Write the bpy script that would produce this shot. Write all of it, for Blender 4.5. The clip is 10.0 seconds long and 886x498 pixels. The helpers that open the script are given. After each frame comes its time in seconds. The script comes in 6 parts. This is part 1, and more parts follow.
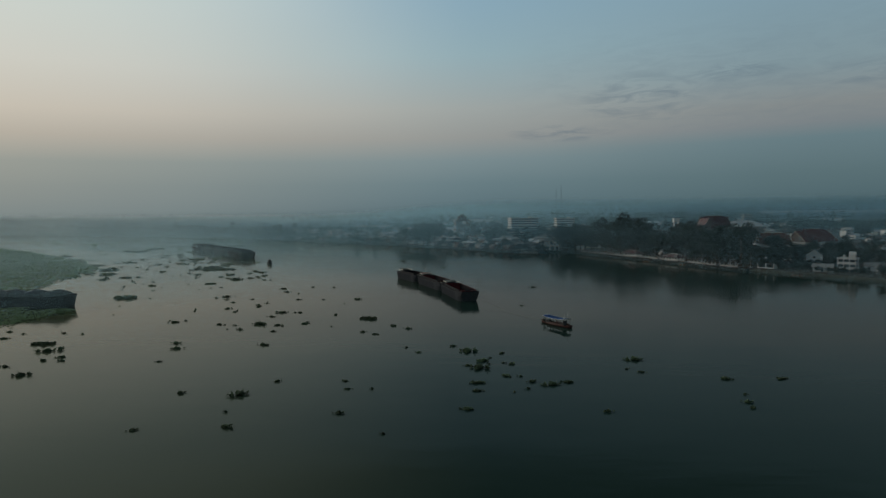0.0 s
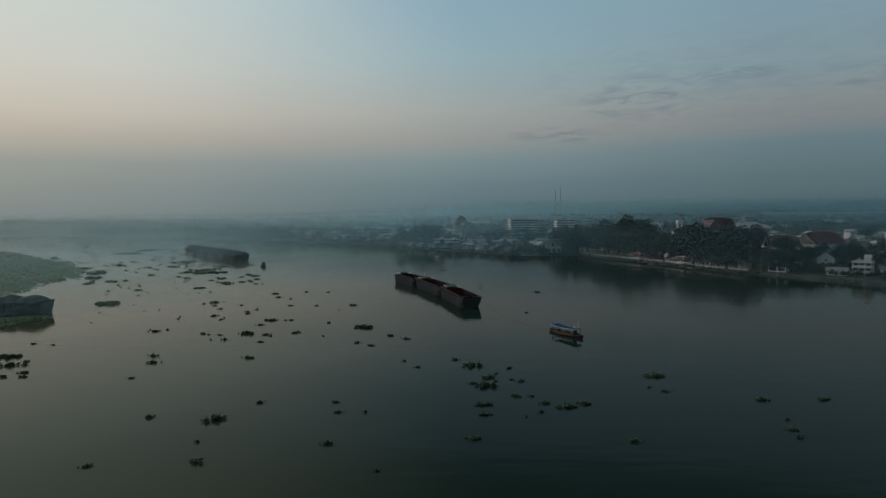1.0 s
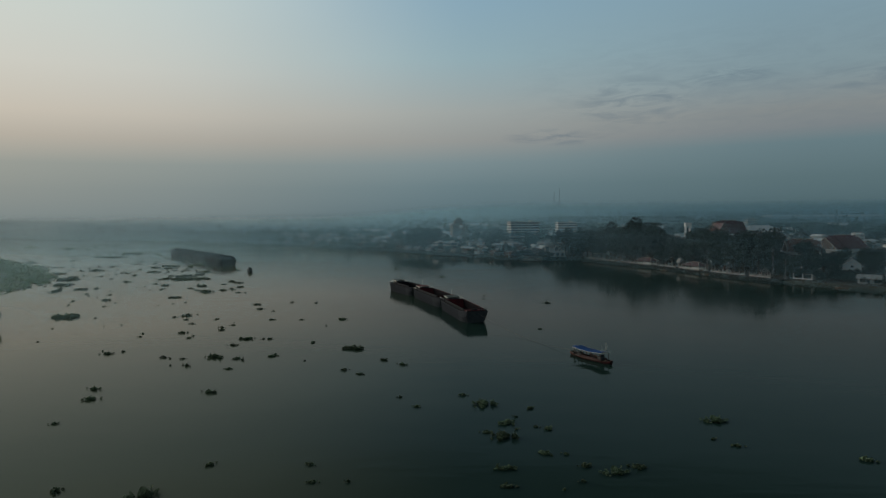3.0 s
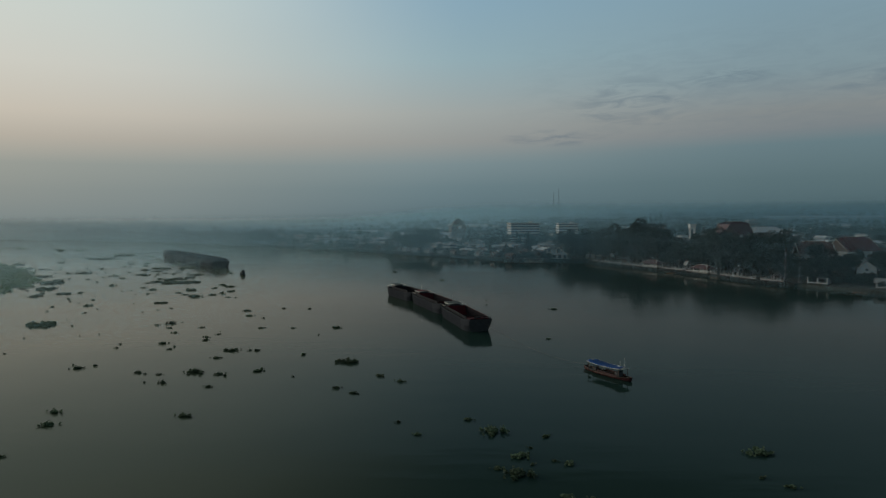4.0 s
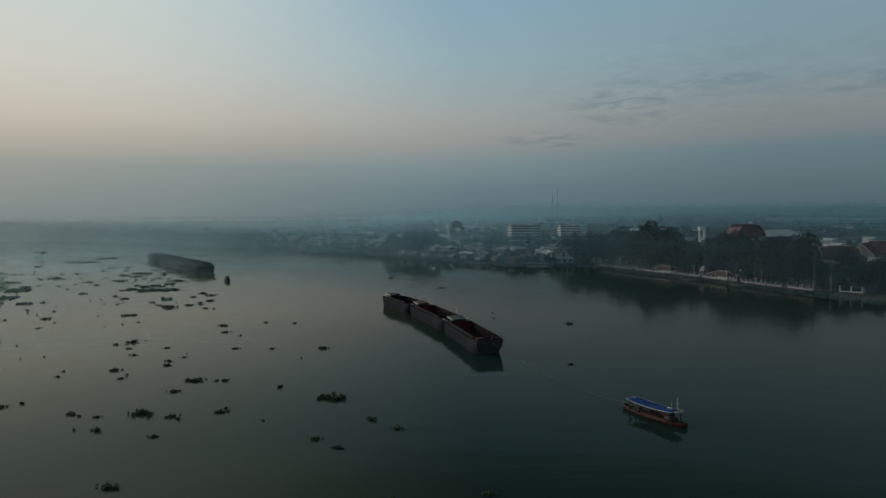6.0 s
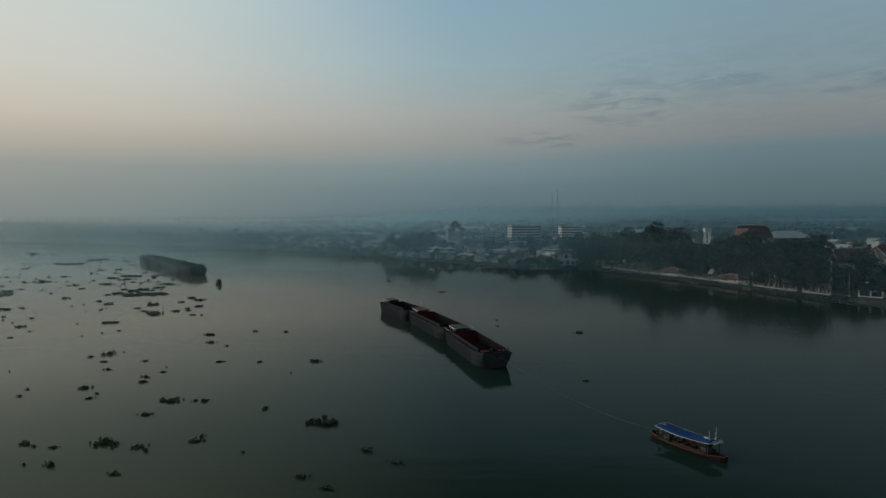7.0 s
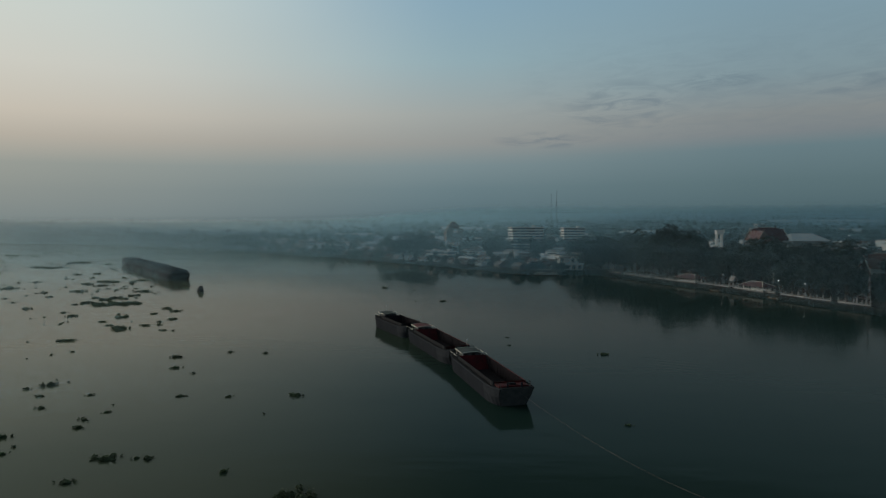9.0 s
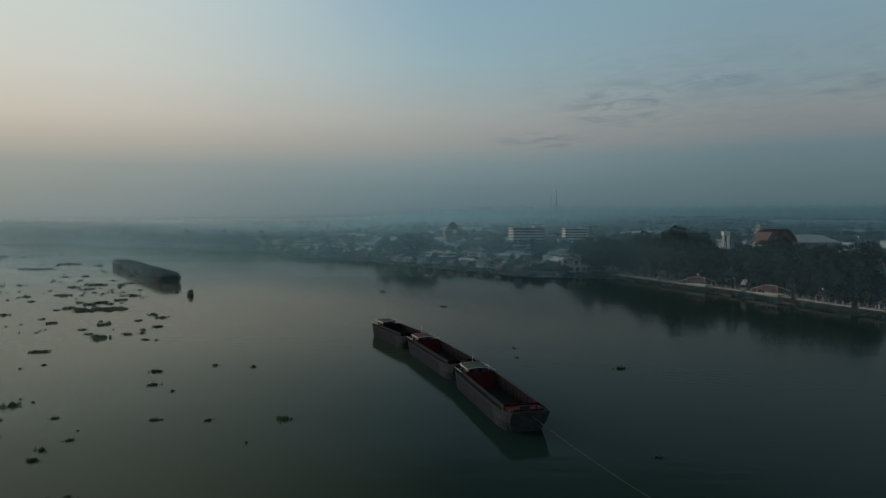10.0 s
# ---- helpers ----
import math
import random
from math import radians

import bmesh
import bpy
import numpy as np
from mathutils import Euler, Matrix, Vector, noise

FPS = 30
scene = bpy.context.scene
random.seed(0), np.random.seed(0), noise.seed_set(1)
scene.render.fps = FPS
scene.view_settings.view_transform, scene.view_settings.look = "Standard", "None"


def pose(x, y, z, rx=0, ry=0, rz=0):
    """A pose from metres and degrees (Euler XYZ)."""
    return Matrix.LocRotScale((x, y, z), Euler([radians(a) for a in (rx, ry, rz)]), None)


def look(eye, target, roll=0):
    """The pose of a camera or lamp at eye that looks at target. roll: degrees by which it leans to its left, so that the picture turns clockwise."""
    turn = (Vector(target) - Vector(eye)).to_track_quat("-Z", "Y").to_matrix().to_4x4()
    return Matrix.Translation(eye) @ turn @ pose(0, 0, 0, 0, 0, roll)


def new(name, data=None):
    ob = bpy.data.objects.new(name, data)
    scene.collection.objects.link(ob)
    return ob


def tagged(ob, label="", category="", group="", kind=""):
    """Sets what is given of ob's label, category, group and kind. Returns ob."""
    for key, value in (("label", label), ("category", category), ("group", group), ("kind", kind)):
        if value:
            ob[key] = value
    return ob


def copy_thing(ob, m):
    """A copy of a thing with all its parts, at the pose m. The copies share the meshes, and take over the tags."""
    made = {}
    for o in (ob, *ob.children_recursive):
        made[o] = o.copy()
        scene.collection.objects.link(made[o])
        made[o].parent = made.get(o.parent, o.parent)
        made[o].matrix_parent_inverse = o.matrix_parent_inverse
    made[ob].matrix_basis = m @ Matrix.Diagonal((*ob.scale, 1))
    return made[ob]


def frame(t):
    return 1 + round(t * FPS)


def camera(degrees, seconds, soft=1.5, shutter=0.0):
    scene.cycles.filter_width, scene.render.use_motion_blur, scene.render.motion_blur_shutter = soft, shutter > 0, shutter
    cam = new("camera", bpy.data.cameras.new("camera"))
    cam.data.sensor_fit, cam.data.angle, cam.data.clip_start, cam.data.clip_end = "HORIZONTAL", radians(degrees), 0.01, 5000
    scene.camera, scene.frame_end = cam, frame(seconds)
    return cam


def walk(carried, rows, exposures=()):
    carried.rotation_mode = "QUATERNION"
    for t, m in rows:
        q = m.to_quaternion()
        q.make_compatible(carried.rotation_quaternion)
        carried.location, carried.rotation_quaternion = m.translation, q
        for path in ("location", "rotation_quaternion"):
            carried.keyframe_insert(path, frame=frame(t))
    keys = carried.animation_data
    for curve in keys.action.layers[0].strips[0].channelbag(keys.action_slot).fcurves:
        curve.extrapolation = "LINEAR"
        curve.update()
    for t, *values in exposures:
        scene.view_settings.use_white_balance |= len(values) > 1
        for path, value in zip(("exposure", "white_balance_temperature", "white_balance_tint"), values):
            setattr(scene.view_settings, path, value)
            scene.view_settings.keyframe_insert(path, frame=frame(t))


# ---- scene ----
cam = camera(68.0, 10.0, soft=1.3)
walk(cam, [
    (0, look((0.00, 0.00, 36.00), (-2.28, 299.62, 21.16), -0.268)),
    (1, look((-0.96, 15.32, 36.06), (-2.36, 314.97, 21.79), -0.222)),
    (2, look((-1.92, 30.63, 36.21), (-2.46, 330.31, 22.43), -0.175)),
    (3, look((-2.89, 45.93, 36.43), (-2.57, 345.63, 23.08), -0.128)),
    (4, look((-3.86, 61.22, 36.74), (-2.69, 360.93, 23.73), -0.082)),
    (5, look((-4.84, 76.50, 37.12), (-2.83, 376.22, 24.39), -0.035)),
    (6, look((-5.83, 91.77, 37.58), (-2.98, 391.49, 25.06), 0.011)),
    (7, look((-6.83, 107.03, 38.13), (-3.14, 406.75, 25.74), 0.058)),
    (8, look((-7.83, 122.28, 38.75), (-3.32, 422.00, 26.43), 0.104)),
    (9, look((-8.84, 137.53, 39.45), (-3.50, 437.23, 27.12), 0.151)),
    (10, look((-9.85, 152.76, 40.24), (-3.71, 452.44, 27.83), 0.197)),
], exposures=[(0, 0.0), (10, 0.0)])


# ---- sky and light ----
def lin(r, g, b):
    """A colour from 0..255 display values."""
    return tuple(((c / 255 + 0.055) / 1.055) ** 2.4 if c > 10 else c / 255 / 12.92 for c in (r, g, b)) + (1.0,)


def node(tree, kind, **values):
    n = tree.nodes.new(kind)
    for key, value in values.items():
        n.inputs[key].default_value = value
    return n


def math_node(tree, op, a, b=None, c=None, clamp=False):
    n = tree.nodes.new("ShaderNodeMath")
    n.operation, n.use_clamp = op, clamp
    for i, v in enumerate((a, b, c)):
        if v is None:
            continue
        if isinstance(v, (int, float)):
            n.inputs[i].default_value = v
        else:
            tree.links.new(v, n.inputs[i])
    return n.outputs[0]


def ramp_node(tree, fac, stops, smooth=True):
    n = tree.nodes.new("ShaderNodeValToRGB")
    n.color_ramp.interpolation = "EASE" if smooth else "LINEAR"
    els = n.color_ramp.elements
    while len(els) < len(stops):
        els.new(0.5)
    for e, (p, c) in zip(els, stops):
        e.position, e.color = p, c
    tree.links.new(fac, n.inputs[0])
    return n.outputs[0]


def mix_node(tree, fac, a, b, mode="MIX"):
    n = tree.nodes.new("ShaderNodeMix")
    n.data_type, n.blend_type = "RGBA", mode
    for sock, v in ((n.inputs[0], fac), (n.inputs[6], a), (n.inputs[7], b)):
        if isinstance(v, (int, float, tuple)):
            sock.default_value = v
        else:
            tree.links.new(v, sock)
    return n.outputs[2]


SUN_AZIMUTH, SUN_HEIGHT = -62.0, 7.0  # degrees, from +y towards +x

world = bpy.data.worlds.new("dawn_sky")
scene.world = world
world.use_nodes = True
wt = world.node_tree
wt.nodes.clear()
coord = wt.nodes.new("ShaderNodeTexCoord")
split = wt.nodes.new("ShaderNodeSeparateXYZ")
wt.links.new(coord.outputs["Generated"], split.inputs[0])
dx, dy, dz = split.outputs
flat = math_node(wt, "SQRT", math_node(wt, "ADD", math_node(wt, "MULTIPLY", dx, dx), math_node(wt, "MULTIPLY", dy, dy)))
flat = math_node(wt, "MAXIMUM", flat, 0.001)
sx, sy = math.sin(radians(SUN_AZIMUTH)), math.cos(radians(SUN_AZIMUTH))
toward = math_node(wt, "ADD", math_node(wt, "MULTIPLY", dx, sx), math_node(wt, "MULTIPLY", dy, sy))
toward = math_node(wt, "DIVIDE", toward, flat)
high = math_node(wt, "MAXIMUM", math_node(wt, "SUBTRACT", math_node(wt, "MULTIPLY_ADD", dx, -0.015, dz), 0.010), 0.0)
up = math_node(wt, "SQRT", high)


def sky_ramp(rows):
    return ramp_node(wt, up, [(math.sqrt(z), lin(0.968 * c[0], c[1], c[2])) for z, c in rows], False)


bright_side = sky_ramp([(0.0, (122, 131, 132)), (0.04, (133, 140, 140)), (0.073, (143, 147, 145)), (0.107, (176, 166, 157)), (0.14, (196, 184, 173)),
                        (0.20, (205, 199, 191)), (0.31, (203, 208, 204)), (0.35, (228, 228, 216)), (0.48, (255, 250, 232)), (0.62, (170, 174, 168)), (1.0, (66, 76, 80))])
middle = sky_ramp([(0.0, (84, 105, 114)), (0.04, (107, 126, 133)), (0.074, (125, 139, 144)), (0.108, (153, 151, 149)), (0.15, (164, 165, 163)),
                   (0.225, (152, 173, 181)), (0.32, (137, 165, 184)), (0.37, (78, 93, 99)), (1.0, (40, 50, 58))])
dim_side = sky_ramp([(0.0, (74, 95, 102)), (0.04, (91, 111, 117)), (0.085, (103, 122, 129)), (0.105, (125, 129, 133)), (0.13, (134, 136, 137)),
                     (0.18, (130, 146, 153)), (0.31, (127, 153, 168)), (0.36, (56, 70, 78)), (1.0, (26, 36, 44))])


def eased(value):
    return math_node(wt, "MULTIPLY", math_node(wt, "MULTIPLY", value, value), math_node(wt, "MULTIPLY_ADD", value, -2.0, 3.0))


sky_colour = mix_node(wt, eased(math_node(wt, "MULTIPLY_ADD", toward, 1.65, 0.06, clamp=True)), dim_side, middle)
sky_colour = mix_node(wt, eased(math_node(wt, "MULTIPLY_ADD", toward, 2.0, -0.80, clamp=True)), sky_colour, bright_side)
# thin streaks of cloud over the far bank
az = math_node(wt, "ARCTAN2", dx, dy)
comb = wt.nodes.new("ShaderNodeCombineXYZ")
wt.links.new(math_node(wt, "MULTIPLY", az, 13.0), comb.inputs[0])
wt.links.new(math_node(wt, "ADD", math_node(wt, "MULTIPLY", dz, 62.0), math_node(wt, "MULTIPLY", az, -2.2)), comb.inputs[1])
streak = node(wt, "ShaderNodeTexNoise", Scale=1.25, Detail=5.0, Roughness=0.6, Distortion=0.8)
wt.links.new(comb.outputs[0], streak.inputs["Vector"])
cloud = math_node(wt, "MULTIPLY", math_node(wt, "SUBTRACT", streak.outputs[0], 0.42), 4.5, clamp=True)
band = math_node(wt, "MULTIPLY", math_node(wt, "MULTIPLY_ADD", dz, 16.0, -1.5, clamp=True), math_node(wt, "MULTIPLY_ADD", dz, -11.0, 3.1, clamp=True))
side = math_node(wt, "MULTIPLY_ADD", az, 5.0, -0.35, clamp=True)
cover = math_node(wt, "MULTIPLY", math_node(wt, "MULTIPLY", band, side), 0.30)
for az0, dz0, wide, tall in ((0.283, 0.168, 0.10, 0.042), (0.41, 0.194, 0.08, 0.016), (0.565, 0.178, 0.08, 0.016), (0.175, 0.122, 0.09, 0.014)):
    da = math_node(wt, "DIVIDE", math_node(wt, "SUBTRACT", az, az0), wide)
    dd = math_node(wt, "DIVIDE", math_node(wt, "SUBTRACT", dz, dz0), tall)
    blot = math_node(wt, "SUBTRACT", 1.0, math_node(wt, "ADD", math_node(wt, "MULTIPLY", da, da), math_node(wt, "MULTIPLY", dd, dd)), clamp=True)
    cover = math_node(wt, "MAXIMUM", cover, blot)
cloud = math_node(wt, "MULTIPLY", cloud, cover)
sky_colour = mix_node(wt, math_node(wt, "MULTIPLY", cloud, 0.55), sky_colour, lin(92, 110, 124))
haze = node(wt, "ShaderNodeTexNoise", Scale=2.2, Detail=3.0, Roughness=0.5)
wt.links.new(coord.outputs["Generated"], haze.inputs["Vector"])
sky_colour = mix_node(wt, 0.10, sky_colour, haze.outputs[0], "SOFT_LIGHT")
sky = wt.nodes.new("ShaderNodeTexSky")
sky.sky_type, sky.sun_disc = "NISHITA", False
sky.sun_elevation, sky.sun_rotation = radians(SUN_HEIGHT), radians(SUN_AZIMUTH)
sky.air_density, sky.dust_density = 1.0, 4.0
air = node(wt, "ShaderNodeBackground", Strength=0.006)
wt.links.new(sky.outputs[0], air.inputs[0])
veil = node(wt, "ShaderNodeBackground", Strength=0.99)
wt.links.new(sky_colour, veil.inputs[0])
both = wt.nodes.new("ShaderNodeAddShader")
wt.links.new(air.outputs[0], both.inputs[0])
wt.links.new(veil.outputs[0], both.inputs[1])
out = wt.nodes.new("ShaderNodeOutputWorld")
wt.links.new(both.outputs[0], out.inputs[0])

sun = new("sun", bpy.data.lights.new("sun", "SUN"))
sun.data.energy, sun.data.angle, sun.data.color = 1.1, radians(20), (1.0, 0.90, 0.78)
sun.matrix_world = look((sx * 100, sy * 100, 100 * math.tan(radians(SUN_HEIGHT))), (0, 0, 0))


# ---- materials ----
def material(name, colour, colour2=None, rough=0.8, metal=0.0, scale=1.0, bump=0.0, bump_scale=8.0, vary=0.0, spec=0.5, island=0.0, translucent=0.0):
    """Procedural surface: two scales of variation between two colours, fine relief, and a random tint for each object."""
    m = bpy.data.materials.new(name)
    m.use_nodes = True
    t = m.node_tree
    b = t.nodes["Principled BSDF"]
    tc = t.nodes.new("ShaderNodeTexCoord")
    n1 = node(t, "ShaderNodeTexNoise", Scale=scale, Detail=6.0, Roughness=0.65)
    n2 = node(t, "ShaderNodeTexNoise", Scale=scale * 9.0, Detail=4.0, Roughness=0.6)
    for n in (n1, n2):
        t.links.new(tc.outputs["Object"], n.inputs["Vector"])
    both = math_node(t, "ADD", math_node(t, "MULTIPLY", n1.outputs[0], 0.65), math_node(t, "MULTIPLY", n2.outputs[0], 0.35))
    fac = math_node(t, "MULTIPLY_ADD", both, 3.2, -1.1, clamp=True)
    c = mix_node(t, fac, (*colour, 1.0), (*(colour2 or tuple(v * 0.6 for v in colour)), 1.0))
    if vary:
        info = t.nodes.new("ShaderNodeObjectInfo")
        hsv = t.nodes.new("ShaderNodeHueSaturation")
        t.links.new(c, hsv.inputs["Color"])
        t.links.new(math_node(t, "MULTIPLY_ADD", info.outputs["Random"], 2 * vary, 1 - vary), hsv.inputs["Value"])
        t.links.new(math_node(t, "MULTIPLY_ADD", info.outputs["Random"], 0.06 * vary, 0.5 - 0.03 * vary), hsv.inputs["Hue"])
        c = hsv.outputs[0]
    if island:
        geo = t.nodes.new("ShaderNodeNewGeometry")
        hsv = t.nodes.new("ShaderNodeHueSaturation")
        t.links.new(c, hsv.inputs["Color"])
        t.links.new(math_node(t, "MULTIPLY_ADD", geo.outputs["Random Per Island"], 2 * island, 1 - island), hsv.inputs["Value"])
        c = hsv.outputs[0]
    t.links.new(c, b.inputs["Base Color"])
    b.inputs["Roughness"].default_value, b.inputs["Metallic"].default_value = rough, metal
    b.inputs["Specular IOR Level"].default_value = spec
    t.links.new(math_node(t, "MULTIPLY_ADD", n2.outputs[0], 0.25, max(rough - 0.12, 0.0), clamp=True), b.inputs["Roughness"])
    if bump:
        n3 = node(t, "ShaderNodeTexNoise", Scale=bump_scale, Detail=5.0)
        t.links.new(tc.outputs["Object"], n3.inputs["Vector"])
        bp = node(t, "ShaderNodeBump", Strength=bump, Distance=0.1)
        t.links.new(n3.outputs[0], bp.inputs["Height"])
        t.links.new(bp.outputs[0], b.inputs["Normal"])
    if translucent:
        tr = t.nodes.new("ShaderNodeBsdfTranslucent")
        t.links.new(c, tr.inputs[0])
        mx = t.nodes.new("ShaderNodeMixShader")
        mx.inputs[0].default_value = translucent
        t.links.new(b.outputs[0], mx.inputs[1])
        t.links.new(tr.outputs[0], mx.inputs[2])
        t.links.new(mx.outputs[0], t.nodes["Material Output"].inputs[0])
    return m


WASH = ((62, 324, 15, 20, 4.0, 0.5), (38, 583, 40, 28, 8.0, 0.3), (62, 536, 28, 18, 6.0, 0.3), (-13, 571, 16, 40, 9.0, -0.4))  # x, y, half sizes, wavelength, slant


def water_material():
    m = bpy.data.materials.new("river_water")
    m.use_nodes = True
    t = m.node_tree
    b = t.nodes["Principled BSDF"]
    tc = t.nodes.new("ShaderNodeTexCoord")
    edge_noise = node(t, "ShaderNodeTexNoise", Scale=0.006, Detail=4.0)
    t.links.new(tc.outputs["Object"], edge_noise.inputs["Vector"])
    # brighter western half: light on the water put into base colour and reflectance
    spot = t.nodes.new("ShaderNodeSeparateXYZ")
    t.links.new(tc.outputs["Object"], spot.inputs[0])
    west_glow = math_node(t, "MULTIPLY_ADD", math_node(t, "ADD", spot.outputs[0], math_node(t, "MULTIPLY", edge_noise.outputs[0], 90.0)), -0.008, 0.38, clamp=True)
    t.links.new(mix_node(t, west_glow, (0.022, 0.047, 0.040, 1), (0.115, 0.135, 0.078, 1)), b.inputs["Base Color"])
    t.links.new(math_node(t, "MULTIPLY_ADD", west_glow, 0.051, 1.067), b.inputs["IOR"])
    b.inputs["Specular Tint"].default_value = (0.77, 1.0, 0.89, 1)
    calm = node(t, "ShaderNodeTexNoise", Scale=0.011, Detail=5.0, Roughness=0.6, Distortion=0.8)
    stretch = t.nodes.new("ShaderNodeMapping")
    stretch.inputs["Scale"].default_value = (0.45, 1.0, 1.0)
    stretch.inputs["Rotation"].default_value = (0, 0, radians(35))
    t.links.new(tc.outputs["Object"], stretch.inputs[0])
    t.links.new(stretch.outputs[0], calm.inputs["Vector"])
    patch = math_node(t, "MULTIPLY_ADD", calm.outputs[0], 3.0, -1.0, clamp=True)
    t.links.new(math_node(t, "MULTIPLY_ADD", patch, 0.08, 0.05), b.inputs["Roughness"])
    ripple = node(t, "ShaderNodeTexNoise", Scale=0.55, Detail=4.0, Roughness=0.55)
    swell = node(t, "ShaderNodeTexNoise", Scale=0.11, Detail=3.0, Roughness=0.5)
    t.links.new(stretch.outputs[0], swell.inputs["Vector"])
    t.links.new(tc.outputs["Object"], ripple.inputs["Vector"])
    chop = node(t, "ShaderNodeTexNoise", Scale=0.40, Detail=3.0, Roughness=0.5)
    long_waves = t.nodes.new("ShaderNodeMapping")
    long_waves.inputs["Scale"].default_value = (0.22, 1.0, 1.0)
    t.links.new(tc.outputs["Object"], long_waves.inputs[0])
    t.links.new(long_waves.outputs[0], chop.inputs["Vector"])
    height = math_node(t, "ADD", math_node(t, "MULTIPLY", ripple.outputs[0], math_node(t, "MULTIPLY_ADD", patch, 0.045, 0.015)), math_node(t, "MULTIPLY", swell.outputs[0], 0.20))
    height = math_node(t, "ADD", height, math_node(t, "MULTIPLY", chop.outputs[0], math_node(t, "MULTIPLY_ADD", patch, 0.09, 0.03)))
    # fading wash of passing boats: short trains of low waves
    place = t.nodes.new("ShaderNodeSeparateXYZ")
    t.links.new(tc.outputs["Object"], place.inputs[0])
    wobble = math_node(t, "MULTIPLY", swell.outputs[0], 3.0)
    for x0, y0, wide, deep, length, slant in WASH:
        dx_, dy_ = math_node(t, "SUBTRACT", place.outputs[0], x0), math_node(t, "SUBTRACT", place.outputs[1], y0)
        u, v = math_node(t, "DIVIDE", dx_, wide), math_node(t, "DIVIDE", dy_, deep)
        mask = math_node(t, "SUBTRACT", 1.0, math_node(t, "ADD", math_node(t, "MULTIPLY", u, u), math_node(t, "MULTIPLY", v, v)), clamp=True)
        phase = math_node(t, "ADD", math_node(t, "MULTIPLY", math_node(t, "ADD", dy_, math_node(t, "MULTIPLY", dx_, slant)), math.tau / length), wobble)
        height = math_node(t, "ADD", height, math_node(t, "MULTIPLY", math_node(t, "MULTIPLY", math_node(t, "SINE", phase), 0.032), mask))
    bp = node(t, "ShaderNodeBump", Strength=0.30, Distance=1.0)
    t.links.new(height, bp.inputs["Height"])
    t.links.new(bp.outputs[0], b.inputs["Normal"])
    return m


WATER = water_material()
LEAF = material("tree_leaves", (0.052, 0.078, 0.070), (0.032, 0.051, 0.046), 0.8, scale=0.25, vary=0.2, island=0.3, spec=0.4, translucent=0.45)
BARK = material("bark", (0.10, 0.08, 0.06), (0.05, 0.04, 0.03), 0.9, scale=1.5, bump=0.5)
HYACINTH = material("hyacinth_leaves", (0.148, 0.205, 0.122), (0.098, 0.142, 0.084), 0.75, scale=0.6, vary=0.25, island=0.4, translucent=0.3)
HYACINTH_MAT = material("hyacinth_mat_leaves", (0.22, 0.36, 0.18), (0.16, 0.27, 0.14), 0.75, scale=0.05, island=0.12, translucent=0.4)
HYACINTH_ROOT = material("hyacinth_roots", (0.125, 0.150, 0.100), (0.080, 0.096, 0.066), 0.95, scale=2.0, bump=0.6)
GRASS = material("bank_soil", (0.030, 0.040, 0.030), (0.040, 0.040, 0.034), 0.95, scale=0.05, bump=0.4, bump_scale=1.0)
CONCRETE = material("concrete", (0.34, 0.33, 0.31), (0.20, 0.20, 0.19), 0.88, scale=0.4, bump=0.2)
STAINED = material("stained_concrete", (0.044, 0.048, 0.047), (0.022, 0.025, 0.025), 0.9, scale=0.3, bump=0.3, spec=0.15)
PLASTER = material("white_plaster", (0.80, 0.80, 0.78), (0.58, 0.58, 0.57), 0.85, scale=0.25, vary=0.12)
WALLS = material("town_plaster", (0.56, 0.57, 0.57), (0.30, 0.31, 0.31), 0.88, scale=0.2, vary=0.2, island=0.35)
TIN = material("corrugated_roof", (0.30, 0.32, 0.33), (0.16, 0.16, 0.16), 0.7, 0.2, scale=0.3, vary=0.25, island=0.4)
RUST = material("rusty_roof", (0.155, 0.112, 0.096), (0.095, 0.075, 0.068), 0.8, scale=0.35, vary=0.2, island=0.3)
TILE_RED = material("red_roof_tiles", (0.115, 0.041, 0.045), (0.072, 0.032, 0.036), 0.65, scale=0.5, bump=0.4, bump_scale=3.0, vary=0.12)
TILE_BROWN = material("faded_brown_roof_tiles", (0.200, 0.115, 0.098), (0.130, 0.078, 0.068), 0.65, scale=0.5, bump=0.4, bump_scale=3.0)
TILE_BRIGHT = material("bright_red_roof_tiles", (0.200, 0.052, 0.055), (0.125, 0.040, 0.043), 0.6, scale=0.5, bump=0.4, bump_scale=3.0)
FENCE = material("grimy_fence_paint", (0.42, 0.40, 0.39), (0.15, 0.145, 0.145), 0.88, scale=0.6, vary=0.3)
OLD_WHITE = material("old_white_paint", (0.58, 0.58, 0.57), (0.38, 0.38, 0.38), 0.88, scale=0.4, vary=0.1)
TRIM = material("white_trim", (0.78, 0.76, 0.70), (0.58, 0.55, 0.48), 0.6, scale=1.0)
# near-black for windows and doors; in open bays it paints the shade inside
DARK = material("dark_glass_and_shade", (0.03, 0.032, 0.035), (0.015, 0.016, 0.018), 0.25, scale=0.5)
WOOD = material("weathered_wood", (0.19, 0.13, 0.09), (0.09, 0.065, 0.05), 0.85, scale=1.2, bump=0.3, vary=0.25)
METAL = material("galvanised_steel", (0.42, 0.43, 0.44), (0.28, 0.28, 0.28), 0.45, 0.7, scale=2.0)
PALE_ROOF = material("pale_sheet_roof", (0.82, 0.84, 0.85), (0.66, 0.68, 0.70), 0.5, 0.1, scale=0.15)
